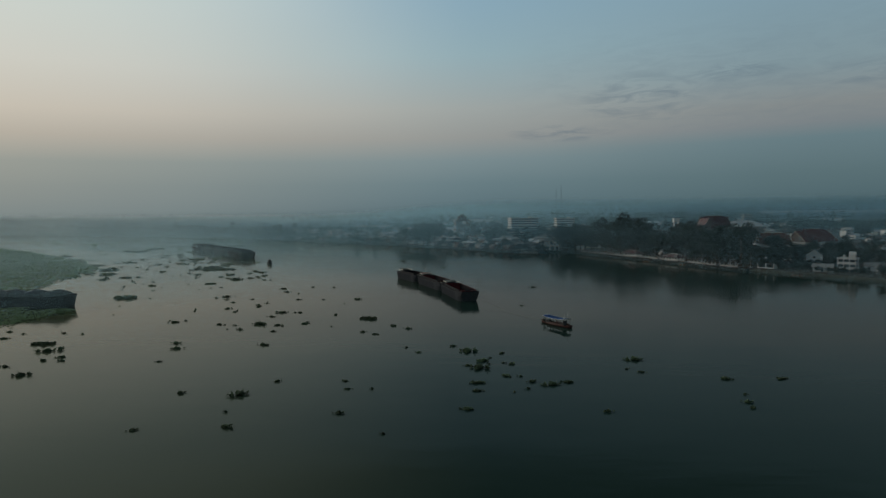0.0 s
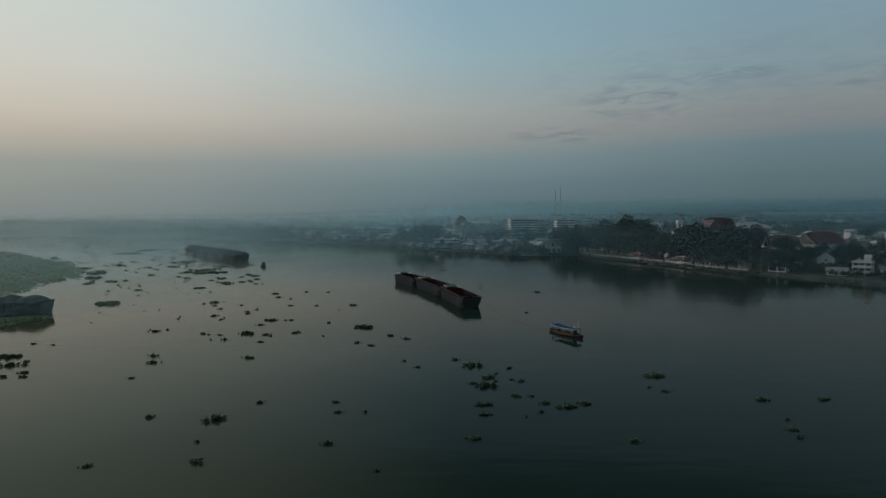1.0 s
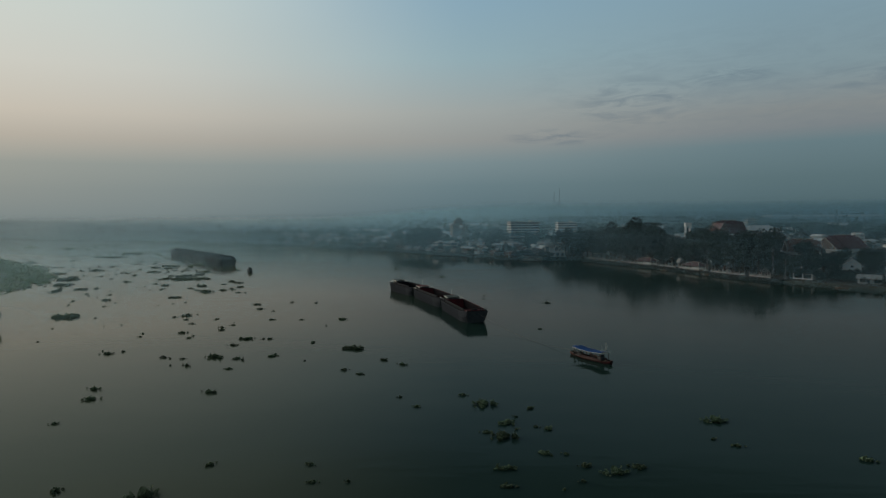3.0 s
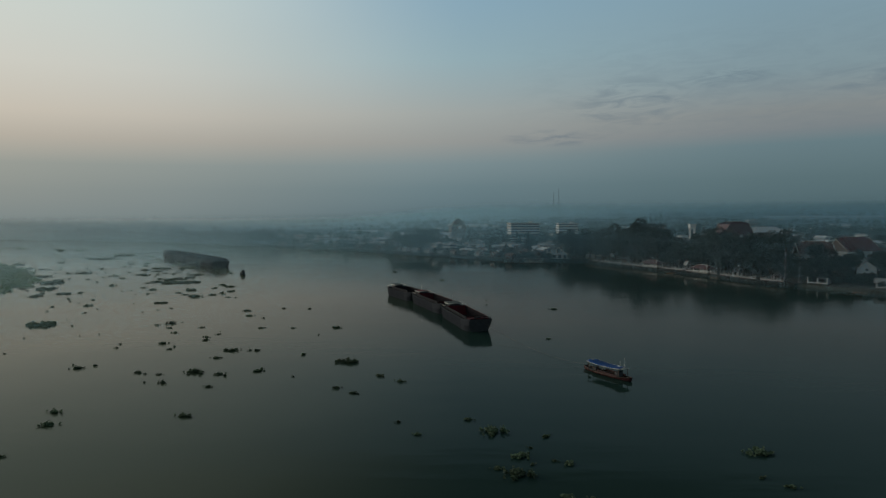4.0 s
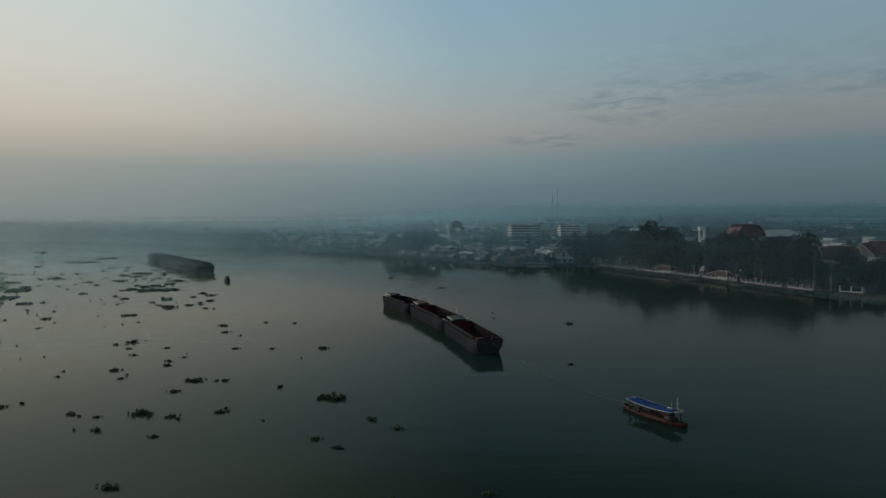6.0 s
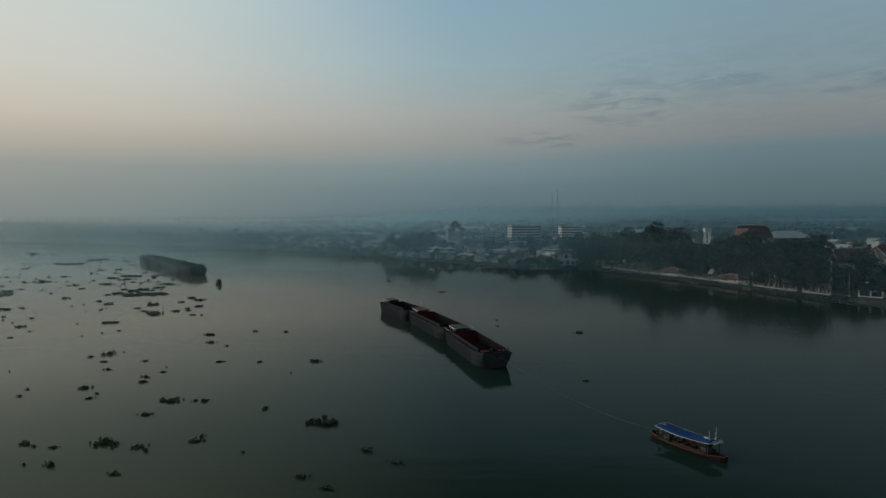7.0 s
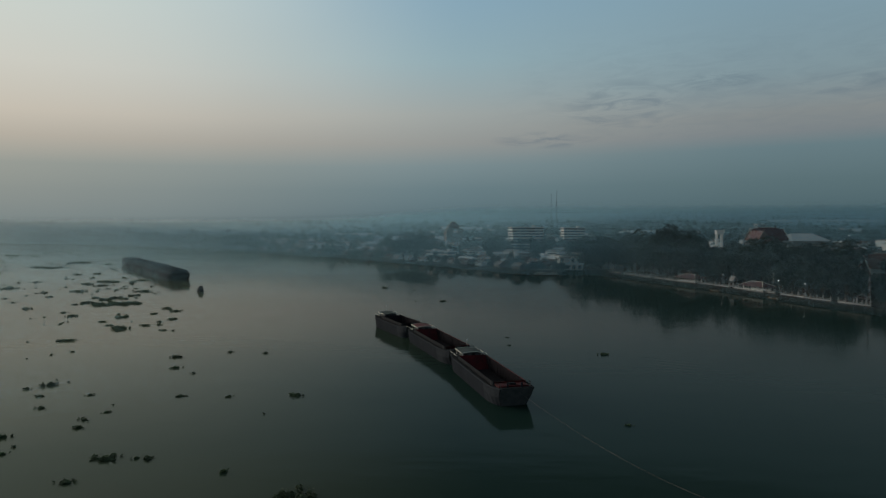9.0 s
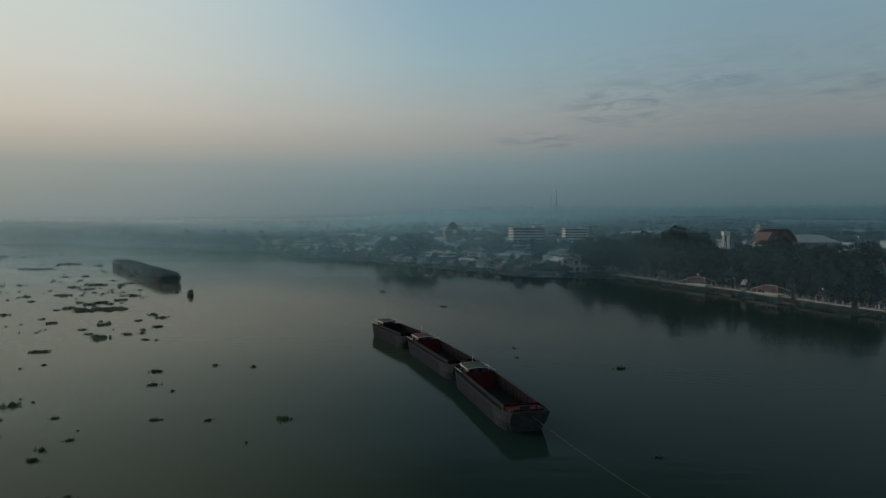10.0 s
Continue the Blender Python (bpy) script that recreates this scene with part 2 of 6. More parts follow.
HULL = material("tarred_hull", (0.017, 0.021, 0.028), (0.028, 0.033, 0.042), 0.85, scale=0.35, bump=0.3, bump_scale=2.0, spec=0.06)
HULL_BOW = material("weathered_hull_paint", (0.044, 0.050, 0.060), (0.028, 0.034, 0.042), 0.8, scale=0.5, bump=0.3, spec=0.08)
# bow face colour raised above the hull's to carry the light falling on it
LIT_BOW_PAINT = material("lightened_bow_paint", (0.120, 0.121, 0.125), (0.068, 0.070, 0.074), 0.8, scale=0.7, bump=0.2, spec=0.1)
DECK = material("steel_deck", (0.019, 0.021, 0.026), (0.027, 0.028, 0.032), 0.8, scale=0.6, bump=0.2, spec=0.08)
HOLD = material("rusty_hold", (0.024, 0.020, 0.024), (0.016, 0.014, 0.018), 0.85, scale=0.35, bump=0.3, spec=0.05)
RED_OXIDE = material("red_oxide_paint", (0.13, 0.020, 0.024), (0.035, 0.014, 0.016), 0.65, scale=0.6, spec=0.1)
CABIN = material("cabin_boards", (0.12, 0.125, 0.125), (0.065, 0.068, 0.070), 0.7, scale=0.8, spec=0.15)
ROOF_GREY = material("grey_green_cabin_roof", (0.095, 0.115, 0.112), (0.06, 0.072, 0.072), 0.75, scale=0.7, spec=0.2)
ROOF_RED = material("faded_red_cabin_roof", (0.20, 0.048, 0.050), (0.115, 0.038, 0.040), 0.65, scale=0.7, spec=0.15)
TARP = material("grey_tarpaulin", (0.150, 0.185, 0.200), (0.060, 0.080, 0.092), 0.9, scale=0.25, bump=0.6, bump_scale=0.8, spec=0.15)
BLUE = material("blue_canvas_roof", (0.013, 0.076, 0.265), (0.009, 0.052, 0.18), 0.7, scale=0.8, spec=0.15)
BOAT_RED = material("red_boat_paint", (0.075, 0.026, 0.028), (0.042, 0.022, 0.022), 0.7, scale=0.9, spec=0.25)
BOAT_WOOD = material("varnished_boat_wood", (0.095, 0.055, 0.038), (0.05, 0.033, 0.026), 0.55, scale=1.0, spec=0.3)
ROPE = material("tow_rope", (0.22, 0.21, 0.18), (0.13, 0.12, 0.11), 0.9, scale=4.0)
BLUE_GLASS = material("window_glass", (0.035, 0.045, 0.055), (0.02, 0.025, 0.03), 0.12, scale=0.2)

LAMP = bpy.data.materials.new("lit_lamp")
LAMP.use_nodes = True
LAMP.node_tree.nodes["Principled BSDF"].inputs["Emission Color"].default_value = (0.95, 1.0, 0.97, 1)
LAMP.node_tree.nodes["Principled BSDF"].inputs["Emission Strength"].default_value = 1.8


# ---- shapes ----
def box(bm, cx, cy, cz, sx, sy, sz, turn=0.0):
    """A box by its centre and its full sizes."""
    bmesh.ops.create_cube(bm, size=1.0, matrix=pose(cx, cy, cz, 0, 0, turn) @ Matrix.Diagonal((sx, sy, sz, 1)))
    return bm


def boxes(*rows):
    bm = bmesh.new()
    for row in rows:
        box(bm, *row)
    return bm


def faces(bm, points, polys):
    vs = [bm.verts.new(p) for p in points]
    for poly in polys:
        bm.faces.new([vs[i] for i in poly])
    return bm


def prism(bm, x0, x1, y0, y1, z, h, over=0.0, thick=0.15):
    """A gable roof with its ridge along x, as a closed slab."""
    ym = (y0 + y1) / 2
    s = over * h / ((y1 - y0) / 2)
    p = []
    for x in (x0 - over, x1 + over):
        p += [(x, y0 - over, z - s), (x, ym, z + h), (x, y1 + over, z - s), (x, y0 - over, z - s + thick), (x, ym, z + h + thick), (x, y1 + over, z - s + thick)]
    return faces(bm, p, [(3, 4, 10, 9), (4, 5, 11, 10), (1, 0, 6, 7), (2, 1, 7, 8), (0, 3, 9, 6), (5, 2, 8, 11), (0, 1, 4, 3), (1, 2, 5, 4), (7, 6, 9, 10), (8, 7, 10, 11)])


def gable_end(bm, x, y0, y1, z, h, thick=0.2):
    ym = (y0 + y1) / 2
    p = [(x + k, *q) for k in (-thick / 2, thick / 2) for q in ((y0, z), (y1, z), (ym, z + h))]
    return faces(bm, p, [(0, 1, 2), (5, 4, 3), (0, 3, 4, 1), (1, 4, 5, 2), (2, 5, 3, 0)])


def hip(bm, x0, x1, y0, y1, z, h, ridge, thick=0.15):
    """A hipped roof: its ridge runs along x with the given length."""
    xm, ym = (x0 + x1) / 2, (y0 + y1) / 2
    p = [(x0, y0, z), (x1, y0, z), (x1, y1, z), (x0, y1, z)]
    p += [(x, y, zz + thick) for x, y, zz in p] + [(xm - ridge / 2, ym, z + h), (xm + ridge / 2, ym, z + h)]
    return faces(bm, p, [(3, 2, 1, 0), (0, 1, 5, 4), (1, 2, 6, 5), (2, 3, 7, 6), (3, 0, 4, 7), (4, 5, 9, 8), (5, 6, 9), (6, 7, 8, 9), (7, 4, 8)])


def tube(bm, points, radii, sides=6):
    rings = []
    for i, p in enumerate(points):
        a, b = Vector(points[max(i - 1, 0)]), Vector(points[min(i + 1, len(points) - 1)])
        q = (b - a).to_track_quat("Z", "Y").to_matrix()
        rings.append([bm.verts.new(Vector(p) + q @ Vector((radii[i] * math.cos(k * math.tau / sides), radii[i] * math.sin(k * math.tau / sides), 0))) for k in range(sides)])
    for r0, r1 in zip(rings, rings[1:]):
        for k in range(sides):
            bm.faces.new((r0[k], r0[(k + 1) % sides], r1[(k + 1) % sides], r1[k]))
    bm.faces.new(rings[0][::-1])
    bm.faces.new(rings[-1])
    return bm


def loft(bm, rings, closed=False, caps=True):
    vs = [[bm.verts.new(p) for p in ring] for ring in rings]
    n = len(vs[0])
    for a, b in zip(vs, vs[1:]):
        for k in range(n if closed else n - 1):
            bm.faces.new((a[k], a[(k + 1) % n], b[(k + 1) % n], b[k]))
    if caps:
        bm.faces.new(vs[0][::-1])
        bm.faces.new(vs[-1])
    return bm


def mesh_of(name, bm, mat, smooth=False, fix=True):
    if fix:
        bmesh.ops.recalc_face_normals(bm, faces=bm.faces)
    me = bpy.data.meshes.new(name)
    bm.to_mesh(me)
    bm.free()
    me.materials.append(mat)
    if smooth:
        me.polygons.foreach_set("use_smooth", [True] * len(me.polygons))
    return me


def part(name, bm, mat, parent, label="", smooth=False):
    """One mesh object under a thing or a part. bm may be a mesh that is shared."""
    ob = new(name, bm if isinstance(bm, bpy.types.Mesh) else mesh_of(name, bm, mat, smooth))
    ob.parent = parent
    return tagged(ob, label)


def bevelled(bm, width=0.05):
    bmesh.ops.bevel(bm, geom=list(bm.edges), offset=width, segments=1, affect="EDGES")
    return bm


def thing(name, m, label, category, group=""):
    ob = new(name)
    ob.matrix_basis = m
    return tagged(ob, label, category, group)


def setting(name, bm, mat, label, category, kind="structure", smooth=False):
    return tagged(new(name, mesh_of(name, bm, mat, smooth)), label, category, "", kind)


def heading(dx, dy):
    """Turn about z, in degrees, that lays +x along the given way."""
    return math.degrees(math.atan2(dy, dx))


# ---- river and land ----
bm = bmesh.new()
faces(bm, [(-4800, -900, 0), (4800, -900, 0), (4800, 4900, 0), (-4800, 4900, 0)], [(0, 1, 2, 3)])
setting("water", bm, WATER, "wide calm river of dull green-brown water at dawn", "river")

BANK = [(193, 421), (187, 436), (181, 453), (176, 475), (169.5, 500), (161, 530), (150, 557), (139, 590), (127, 630)]  # river wall
TOWN = [(130, 655), (112, 664), (92, 652), (70, 646), (46, 682), (-14, 755), (-53, 808), (-97, 862), (-163, 928), (-243, 1014), (-346, 1083), (-477, 1202), (-594, 1267), (-697, 1296), (-872, 1384)]
SHORE = [(345, -800), (285, 150), (245, 310), (232, 349), (225, 365), (216, 382), (206, 394), (198, 408)] + BANK + TOWN + [(-1330, 1560), (-2200, 1820), (-4700, 2300)]


def ease(v):
    v = min(1.0, max(0.0, v))
    return v * v * (3 - 2 * v)


def climb(x, y):
    """The land climbs gently inland, more towards the east."""
    return ease((y - 1050 - 0.75 * max(0.0, -x)) / 1400) * (23 + 29 * ease((x / max(y, 1) + 0.45) / 0.9))


bm = bmesh.new()
outline = SHORE + [(-4800, 4900), (4800, 4900), (4800, -800)]
top = [bm.verts.new((x, y, 1.7)) for x, y in outline]
bm.faces.new(top)
foot = [bm.verts.new((x - 0.6, y - 2.2, -1.0)) for x, y in outline]
for i in range(len(SHORE) - 1):
    bm.faces.new((top[i], top[i + 1], foot[i + 1], foot[i]))
bmesh.ops.triangulate(bm, faces=[f for f in bm.faces if len(f.verts) > 4])
setting("ground", bm, GRASS, "low river bank of dark soil and grass", "river bank")
bm = bmesh.new()
grid = [[(x, y, 1.4 + climb(x, y) - 3 * (1 - ease(climb(x, y) / 4))) for x in range(-4700, 4701, 200)] for y in range(1000, 4901, 150)]
loft(bm, grid, False, False)
setting("hill", bm, GRASS, "gentle wooded rise far inland", "hill", smooth=True)


# ---- trees ----
def crown_mesh(rng, lobes, count, size, stretch=0.8):
    """Many small tilted leaf clumps spread through uneven lobes."""
    verts, polys = [], []
    total = sum(r * r for *_, r in lobes)
    for cx, cy, cz, r in lobes:
        for _ in range(int(count * r * r / total)):
            d = Vector((rng.gauss(0, 1), rng.gauss(0, 1), rng.gauss(0, 1))).normalized()
            k = r * (0.55 + 0.5 * rng.random() ** 0.6)
            c = Vector((cx, cy, cz)) + Vector((d.x * k, d.y * k, d.z * k * stretch))
            s = size * rng.uniform(0.55, 1.25)
            q = Euler((rng.uniform(-0.9, 0.9), rng.uniform(-0.9, 0.9), rng.uniform(0, 6.3))).to_matrix()
            n = len(verts)
            for u, v in ((-1, -0.5), (0.1, -0.9), (1, 0.1), (0.2, 0.8), (-0.8, 0.6)):
                verts.append(c + q @ Vector((u * s * 0.5, v * s * 0.5, rng.uniform(-0.12, 0.12) * s)))
            polys.append((n, n + 1, n + 2, n + 3, n + 4))
    me = bpy.data.meshes.new("crown")
    me.from_pydata([tuple(v) for v in verts], [], polys)
    me.materials.append(LEAF)
    return me


def tree(height, spread, seed, label, leaves=1100, size=0.95, m=None):
    rng = random.Random(seed)
    ob = thing("tree", m or Matrix(), label, "tree", "trees along the bank")
    bm = bmesh.new()
    fork = height * rng.uniform(0.14, 0.22)
    lean = rng.uniform(-0.6, 0.6)
    tube(bm, [(0, 0, -0.5), (lean * 0.4, 0.1, fork * 0.5), (lean, 0.2, fork), (lean * 1.2, 0.1, height * 0.62)], [height * 0.028, height * 0.022, height * 0.018, height * 0.007], 7)
    lobes = [(lean, 0, height * 0.70, spread * 0.62)]
    for k in range(8):
        a = k * math.tau / 8 + rng.uniform(-0.4, 0.4)
        r = spread * rng.uniform(0.45, 0.75)
        z = height * rng.uniform(0.30, 0.78)
        tip = (lean + r * math.cos(a), r * math.sin(a), z)
        tube(bm, [(lean, 0.2, fork * rng.uniform(0.8, 1.1)), (lean + tip[0] * 0.4, tip[1] * 0.45, (fork + z) * 0.52), tip], [height * 0.011, height * 0.007, height * 0.002], 5)
        lobes.append((*tip, spread * rng.uniform(0.34, 0.52)))
    lobes.append((lean + rng.uniform(-1, 1), rng.uniform(-1, 1), height - spread * 0.34, spread * 0.42))
    part("trunk", bm, BARK, ob, "", True)
    part("crown", crown_mesh(rng, lobes, leaves, size), LEAF, ob)
    return ob


BIG = "tall dark broad-crowned rain tree on the river bank"
SMALL = "dark leafy town tree between the roofs"
protos = [tree(h, s, 10 + i, BIG, 2200, 1.15, pose(214 + 9 * i, 560 - 25 * i, 1.7)) for i, (h, s) in enumerate(((27, 11), (24, 10), (29, 10.5), (21, 9)))]
small_protos = [tree(h, s, 40 + i, SMALL, 700, 0.9, pose(-12 + 40 * i, 800 + 20 * i, 1.7)) for i, (h, s) in enumerate(((11, 4.6), (9, 4.2), (13, 4.4)))]


def plant(source, x, y, rng, low=0.85, high=1.15):
    k = rng.uniform(low, high)
    c = copy_thing(source, pose(x, y, 1.7 + climb(x, y), 0, 0, rng.uniform(0, 360)))
    c.scale = (k * rng.uniform(0.92, 1.1), k * rng.uniform(0.92, 1.1), k)
    return c


def along(points, s):
    """The place s metres along a line, and the turn of the line there."""
    for (ax, ay), (bx, by) in zip(points, points[1:]):
        n = math.hypot(bx - ax, by - ay)
        if s <= n or (bx, by) == points[-1]:
            return ax + (bx - ax) * s / n, ay + (by - ay) * s / n, heading(bx - ax, by - ay)
        s -= n


def before_houses(x, y):
    """True on the open strips of lawn in front of the two white houses by the river."""
    for hx, hy in ((256, 460), (241, 396)):
        for ex, ey in ((0, 0), (-5, 76)):
            n = math.hypot(hx - ex, hy - ey)
            u, v = (hx - ex) / n, (hy - ey) / n
            if n * 0.6 < (x - ex) * u + (y - ey) * v < n + 6 and abs((x - ex) * v - (y - ey) * u) < 8.5:
                return True
    return False


rng = random.Random(5)
for row, (inland, step, lo, hi) in enumerate(((13, 8.5, 0.62, 0.95), (24, 9.5, 0.85, 1.08), (38, 10.5, 0.85, 1.1), (54, 11, 0.85, 1.1), (74, 13, 0.75, 1.0), (98, 16, 0.7, 0.95))):
    s = rng.uniform(2, 8) - (0 if row < 2 else 4)
    while s < 217:
        x, y, turn = along(BANK, max(s, 0))
        d = inland + rng.uniform(-3, 3)
        nx, ny = math.sin(radians(turn)), -math.cos(radians(turn))
        px_, py_ = x + nx * d, y + ny * d
        if not (abs(px_ - 251) < 24 and abs(py_ - 508) < 16) and not before_houses(px_, py_):
            # low growth in front of the temple roofs, tall trees elsewhere
            k = 0.47 if (px_ + 5) / (py_ - 76) > 0.535 else 1.0 if (px_ + 5) / (py_ - 76) > 0.41 else 0.88 if (px_ + 5) / (py_ - 76) > 0.35 else 0.80 + 0.20 * min(1.0, max(0.0, s - 2) / 20) + 0.22 * min(1.0, max(0.0, s - 130) / 40)
            plant(rng.choice(protos), px_, py_, rng, lo * k, hi * k)
        s += step * rng.uniform(0.75, 1.25)
for x, y, k in ((118, 676, 0.75), (122, 668, 0.8), (128, 664, 0.85), (132, 656, 0.8), (134, 644, 0.85), (139, 636, 0.9), (138, 660, 0.9), (144, 650, 0.95), (132, 680, 0.85), (140, 672, 0.9), (150, 640, 0.95), (112, 690, 0.7)):
    plant(rng.choice(protos), x, y, rng, 1.16 * k, 1.3 * k)
# the yard between the boathouse, the house and the temple
for x, y in ((192, 384), (222, 390), (236, 374), (224, 398), (240, 400), (236, 420), (252, 396), (225, 352), (236, 344),
             (246, 356), (258, 372), (262, 340), (272, 402), (203, 398), (222, 420), (268, 425), (284, 440), (290, 470), (300, 420), (282, 380), (318, 455)):
    if not before_houses(1.13 * x, 1.16 * y):
        plant(rng.choice(protos), 1.13 * x + rng.uniform(-2, 2), 1.16 * y + rng.uniform(-2, 2), rng, 0.32, 0.48)


# ---- hyacinth on the water ----
def raft_mesh(name, rng, length, width, leaves, leaf, lobes=5):
    """A floating clump: stalks and round leaves standing up out of a sunken mat with a ragged outline."""
    verts, polys = [], []
    spots = []
    for k in range(lobes):
        a, d = rng.uniform(0, math.tau), (0.16 + 0.10 * k if k < 3 else 0.70) * math.sqrt(rng.random())
        spots.append((d * length * math.cos(a), d * width * math.sin(a), width * (rng.uniform(0.14, 0.27) if k < 3 else rng.uniform(0.03, 0.13))))
    weight = [r * r for *_, r in spots]
    for _ in range(leaves):
        x0, y0, r = rng.choices(spots, weight)[0]
        a, k = rng.uniform(0, math.tau), r * math.sqrt(rng.random())
        c = Vector((x0 + k * math.cos(a) * 1.25, y0 + k * math.sin(a), 0.05 + min(0.8, 0.16 + 0.11 * length) * (1.6 if rng.random() < 0.12 else 1.0) * rng.random() * (1.15 - 0.7 * k / r)))
        s = leaf * rng.uniform(0.6, 1.3)
        q = Euler((rng.uniform(-0.8, 0.8), rng.uniform(-0.8, 0.8), rng.uniform(0, 6.3))).to_matrix()
        n = len(verts)
        for u, v in ((-0.9, 0), (-0.35, -0.75), (0.6, -0.6), (1, 0.1), (0.4, 0.8), (-0.5, 0.65)):
            verts.append(tuple(c + q @ Vector((u * s * 0.5, v * s * 0.5, 0.12 * s * (u * u)))))
        polys.append(tuple(range(n, n + 6)))
    me = bpy.data.meshes.new(name)
    me.from_pydata(verts, [], polys)
    me.materials.append(HYACINTH)
    return me, spots


def raft(rng, length, width, leaves, leaf, m, label, lobes=5):
    ob = thing("water_hyacinth", m, label, "floating plant", "hyacinth clumps on the river")
    me, spots = raft_mesh("leaves", rng, length, width, leaves, leaf, lobes)
    part("leaves", me, HYACINTH, ob)
    x0, y0, r = max(spots, key=lambda p: p[2])
    ring = [(x0 + r * 1.1 * rng.uniform(0.4, 0.8) * math.cos(k * math.tau / 13), y0 + r * rng.uniform(0.4, 0.8) * math.sin(k * math.tau / 13)) for k in range(13)]
    bm = loft(bmesh.new(), [[(x, y, -0.15) for x, y in ring], [(x, y, 0.05) for x, y in ring], [(x0 + (x - x0) * 0.6, y0 + (y - y0) * 0.6, 0.14) for x, y in ring]], True)
    part("root_mat", bm, HYACINTH_ROOT, ob, "dark tangled root mat at the waterline")
    return ob


CLUMP = "small clump of green water hyacinth afloat on the river"
PATCH = "ragged patch of green water hyacinth afloat on the river"
WIDE = "broad drifting mat of green water hyacinth on the river"
raft_rng = random.Random(8)
clumps = []  # (size, prototype)
for i, (size, label) in enumerate(((1.1, CLUMP), (1.6, CLUMP), (2.0, CLUMP), (2.6, CLUMP), (3.3, PATCH), (4.4, PATCH), (5.6, PATCH), (7.4, PATCH), (9.5, WIDE), (16.0, WIDE))):
    w = size * raft_rng.uniform(0.6, 0.85)
    clumps.append((size, raft(raft_rng, size, w, int(80 + 46 * size * w), 0.34 if size < 8 else 0.5, pose(-60 + 9 * i, -160, 0), label, 7 + int(size * 1.8))))


def float_raft(x, y, size, rng, first={}):
    s, source = min(clumps, key=lambda c: abs(c[0] - size))
    m = pose(x, y, 0, 0, 0, rng.uniform(-50, 50) + rng.choice((0, 180)))
    if s not in first:
        first[s] = source
        source.matrix_basis = m
        return source
    c = copy_thing(source, m)
    k = size / s
    c.scale = (k * 1.05, k * rng.uniform(0.75, 1.1), 0.7 + 0.4 * rng.random())
    return c


NEAR_RAFTS_A = [(-52.7, 183.6, 2.8), (-51, 183, 1.3), (-78.4, 186.3, 2.6), (-11.7, 179.3, 1.1), (1.4, 180.7, 1.7), (-107.4, 179.3, 1.7), (-100.3, 167.8, 1.9), (-74.2, 178.4, 2.8), (-72.5, 162.1, 1.4), (-55.1, 132.9, 2), (-42.3, 131.9, 4.8), (-41.3, 119.5, 0.9),
                (-38.2, 110.8, 2.2), (-53.6, 109.2, 1.5), (-37.5, 142.4, 1.4), (-22.6, 142.3, 1.5), (-21, 135.7, 1.4), (-20.2, 118.5, 1.6), (-16.1, 135.6, 0.8), (-8, 172.5, 1.4), (4.6, 173.5, 4.9), (8.4, 161.8, 3.3), (6.7, 154.2, 4.8), (4.5, 156.8, 1.7),
                (6.4, 140.3, 3.4), (5.9, 133.9, 2), (3.6, 121.1, 2.1), (14, 171.2, 1.6), (10.5, 165.6, 1), (10, 158.5, 1), (13.6, 159.8, 1.2), (15.5, 158.5, 1.7)]
NEAR_RAFTS_B = [(12.9, 146.6, 2), (16.1, 146.2, 1.3), (18.1, 141.2, 1.7), (16.5, 135.4, 1.2), (22.5, 139.2, 4.3), (25.9, 140.8, 2.2), (46.9, 163.3, 4.6), (41.9, 153.1, 1.2), (44.5, 149.8, 1.7), (61, 143.3, 2), (73.2, 143.2, 2.3), (57.5, 125.2, 1.7),
                (56.8, 121.3, 1.4), (13.5, 132.7, 0.6), (29.4, 119.3, 1.5), (59.6, 130.6, 0.9), (-11, 107.1, 0.9)]
MIDDLE_RAFTS_A = [(-65.3, 285, 2), (-54.3, 284.9, 1.5), (-39.7, 285.8, 3.4), (-96.7, 285.3, 1.9), (-90.7, 275.6, 2.4), (-86.1, 286.2, 1.6), (-77.5, 267.4, 2.6), (-76.1, 262.5, 1.8), (-75.8, 272.7, 1.5), (-86.7, 257.1, 2.5), (-81.3, 248.3, 1.7), (-81.6, 251.8, 0.9),
                  (-97.5, 249.9, 1.2), (-99.3, 255.7, 0.9), (-64.3, 236, 2.5), (-62.3, 246.1, 4.9), (-57.9, 246, 1.3), (-56, 246, 1.9), (-41.5, 240, 1.5), (-64.1, 219.4, 5), (-56.6, 217.4, 2.4), (-54.9, 215.6, 1.3), (-55.4, 205.4, 1.8), (-71, 217.1, 1.4),
                  (-66.7, 208.7, 2.4), (-76.9, 219, 2), (-74.8, 217.6, 0.9), (-71.1, 209.2, 0.8), (-94.7, 223.6, 2.8), (-91.4, 226.7, 1.3), (-97.3, 227.3, 0.8), (-132.6, 289.8, 1.1)]
MIDDLE_RAFTS_B = [(-28.1, 230.4, 6.5), (-18.3, 215.2, 2.3), (-26.6, 204, 1.6), (-38.6, 214.5, 0.8), (-48.5, 220.2, 2.2), (-48.1, 222.7, 1.1), (29.7, 263, 1.4), (-120.3, 203.3, 1.6), (-113.8, 201.6, 1.1), (-13.3, 209.9, 2.4), (-22.5, 199.6, 1.9)]
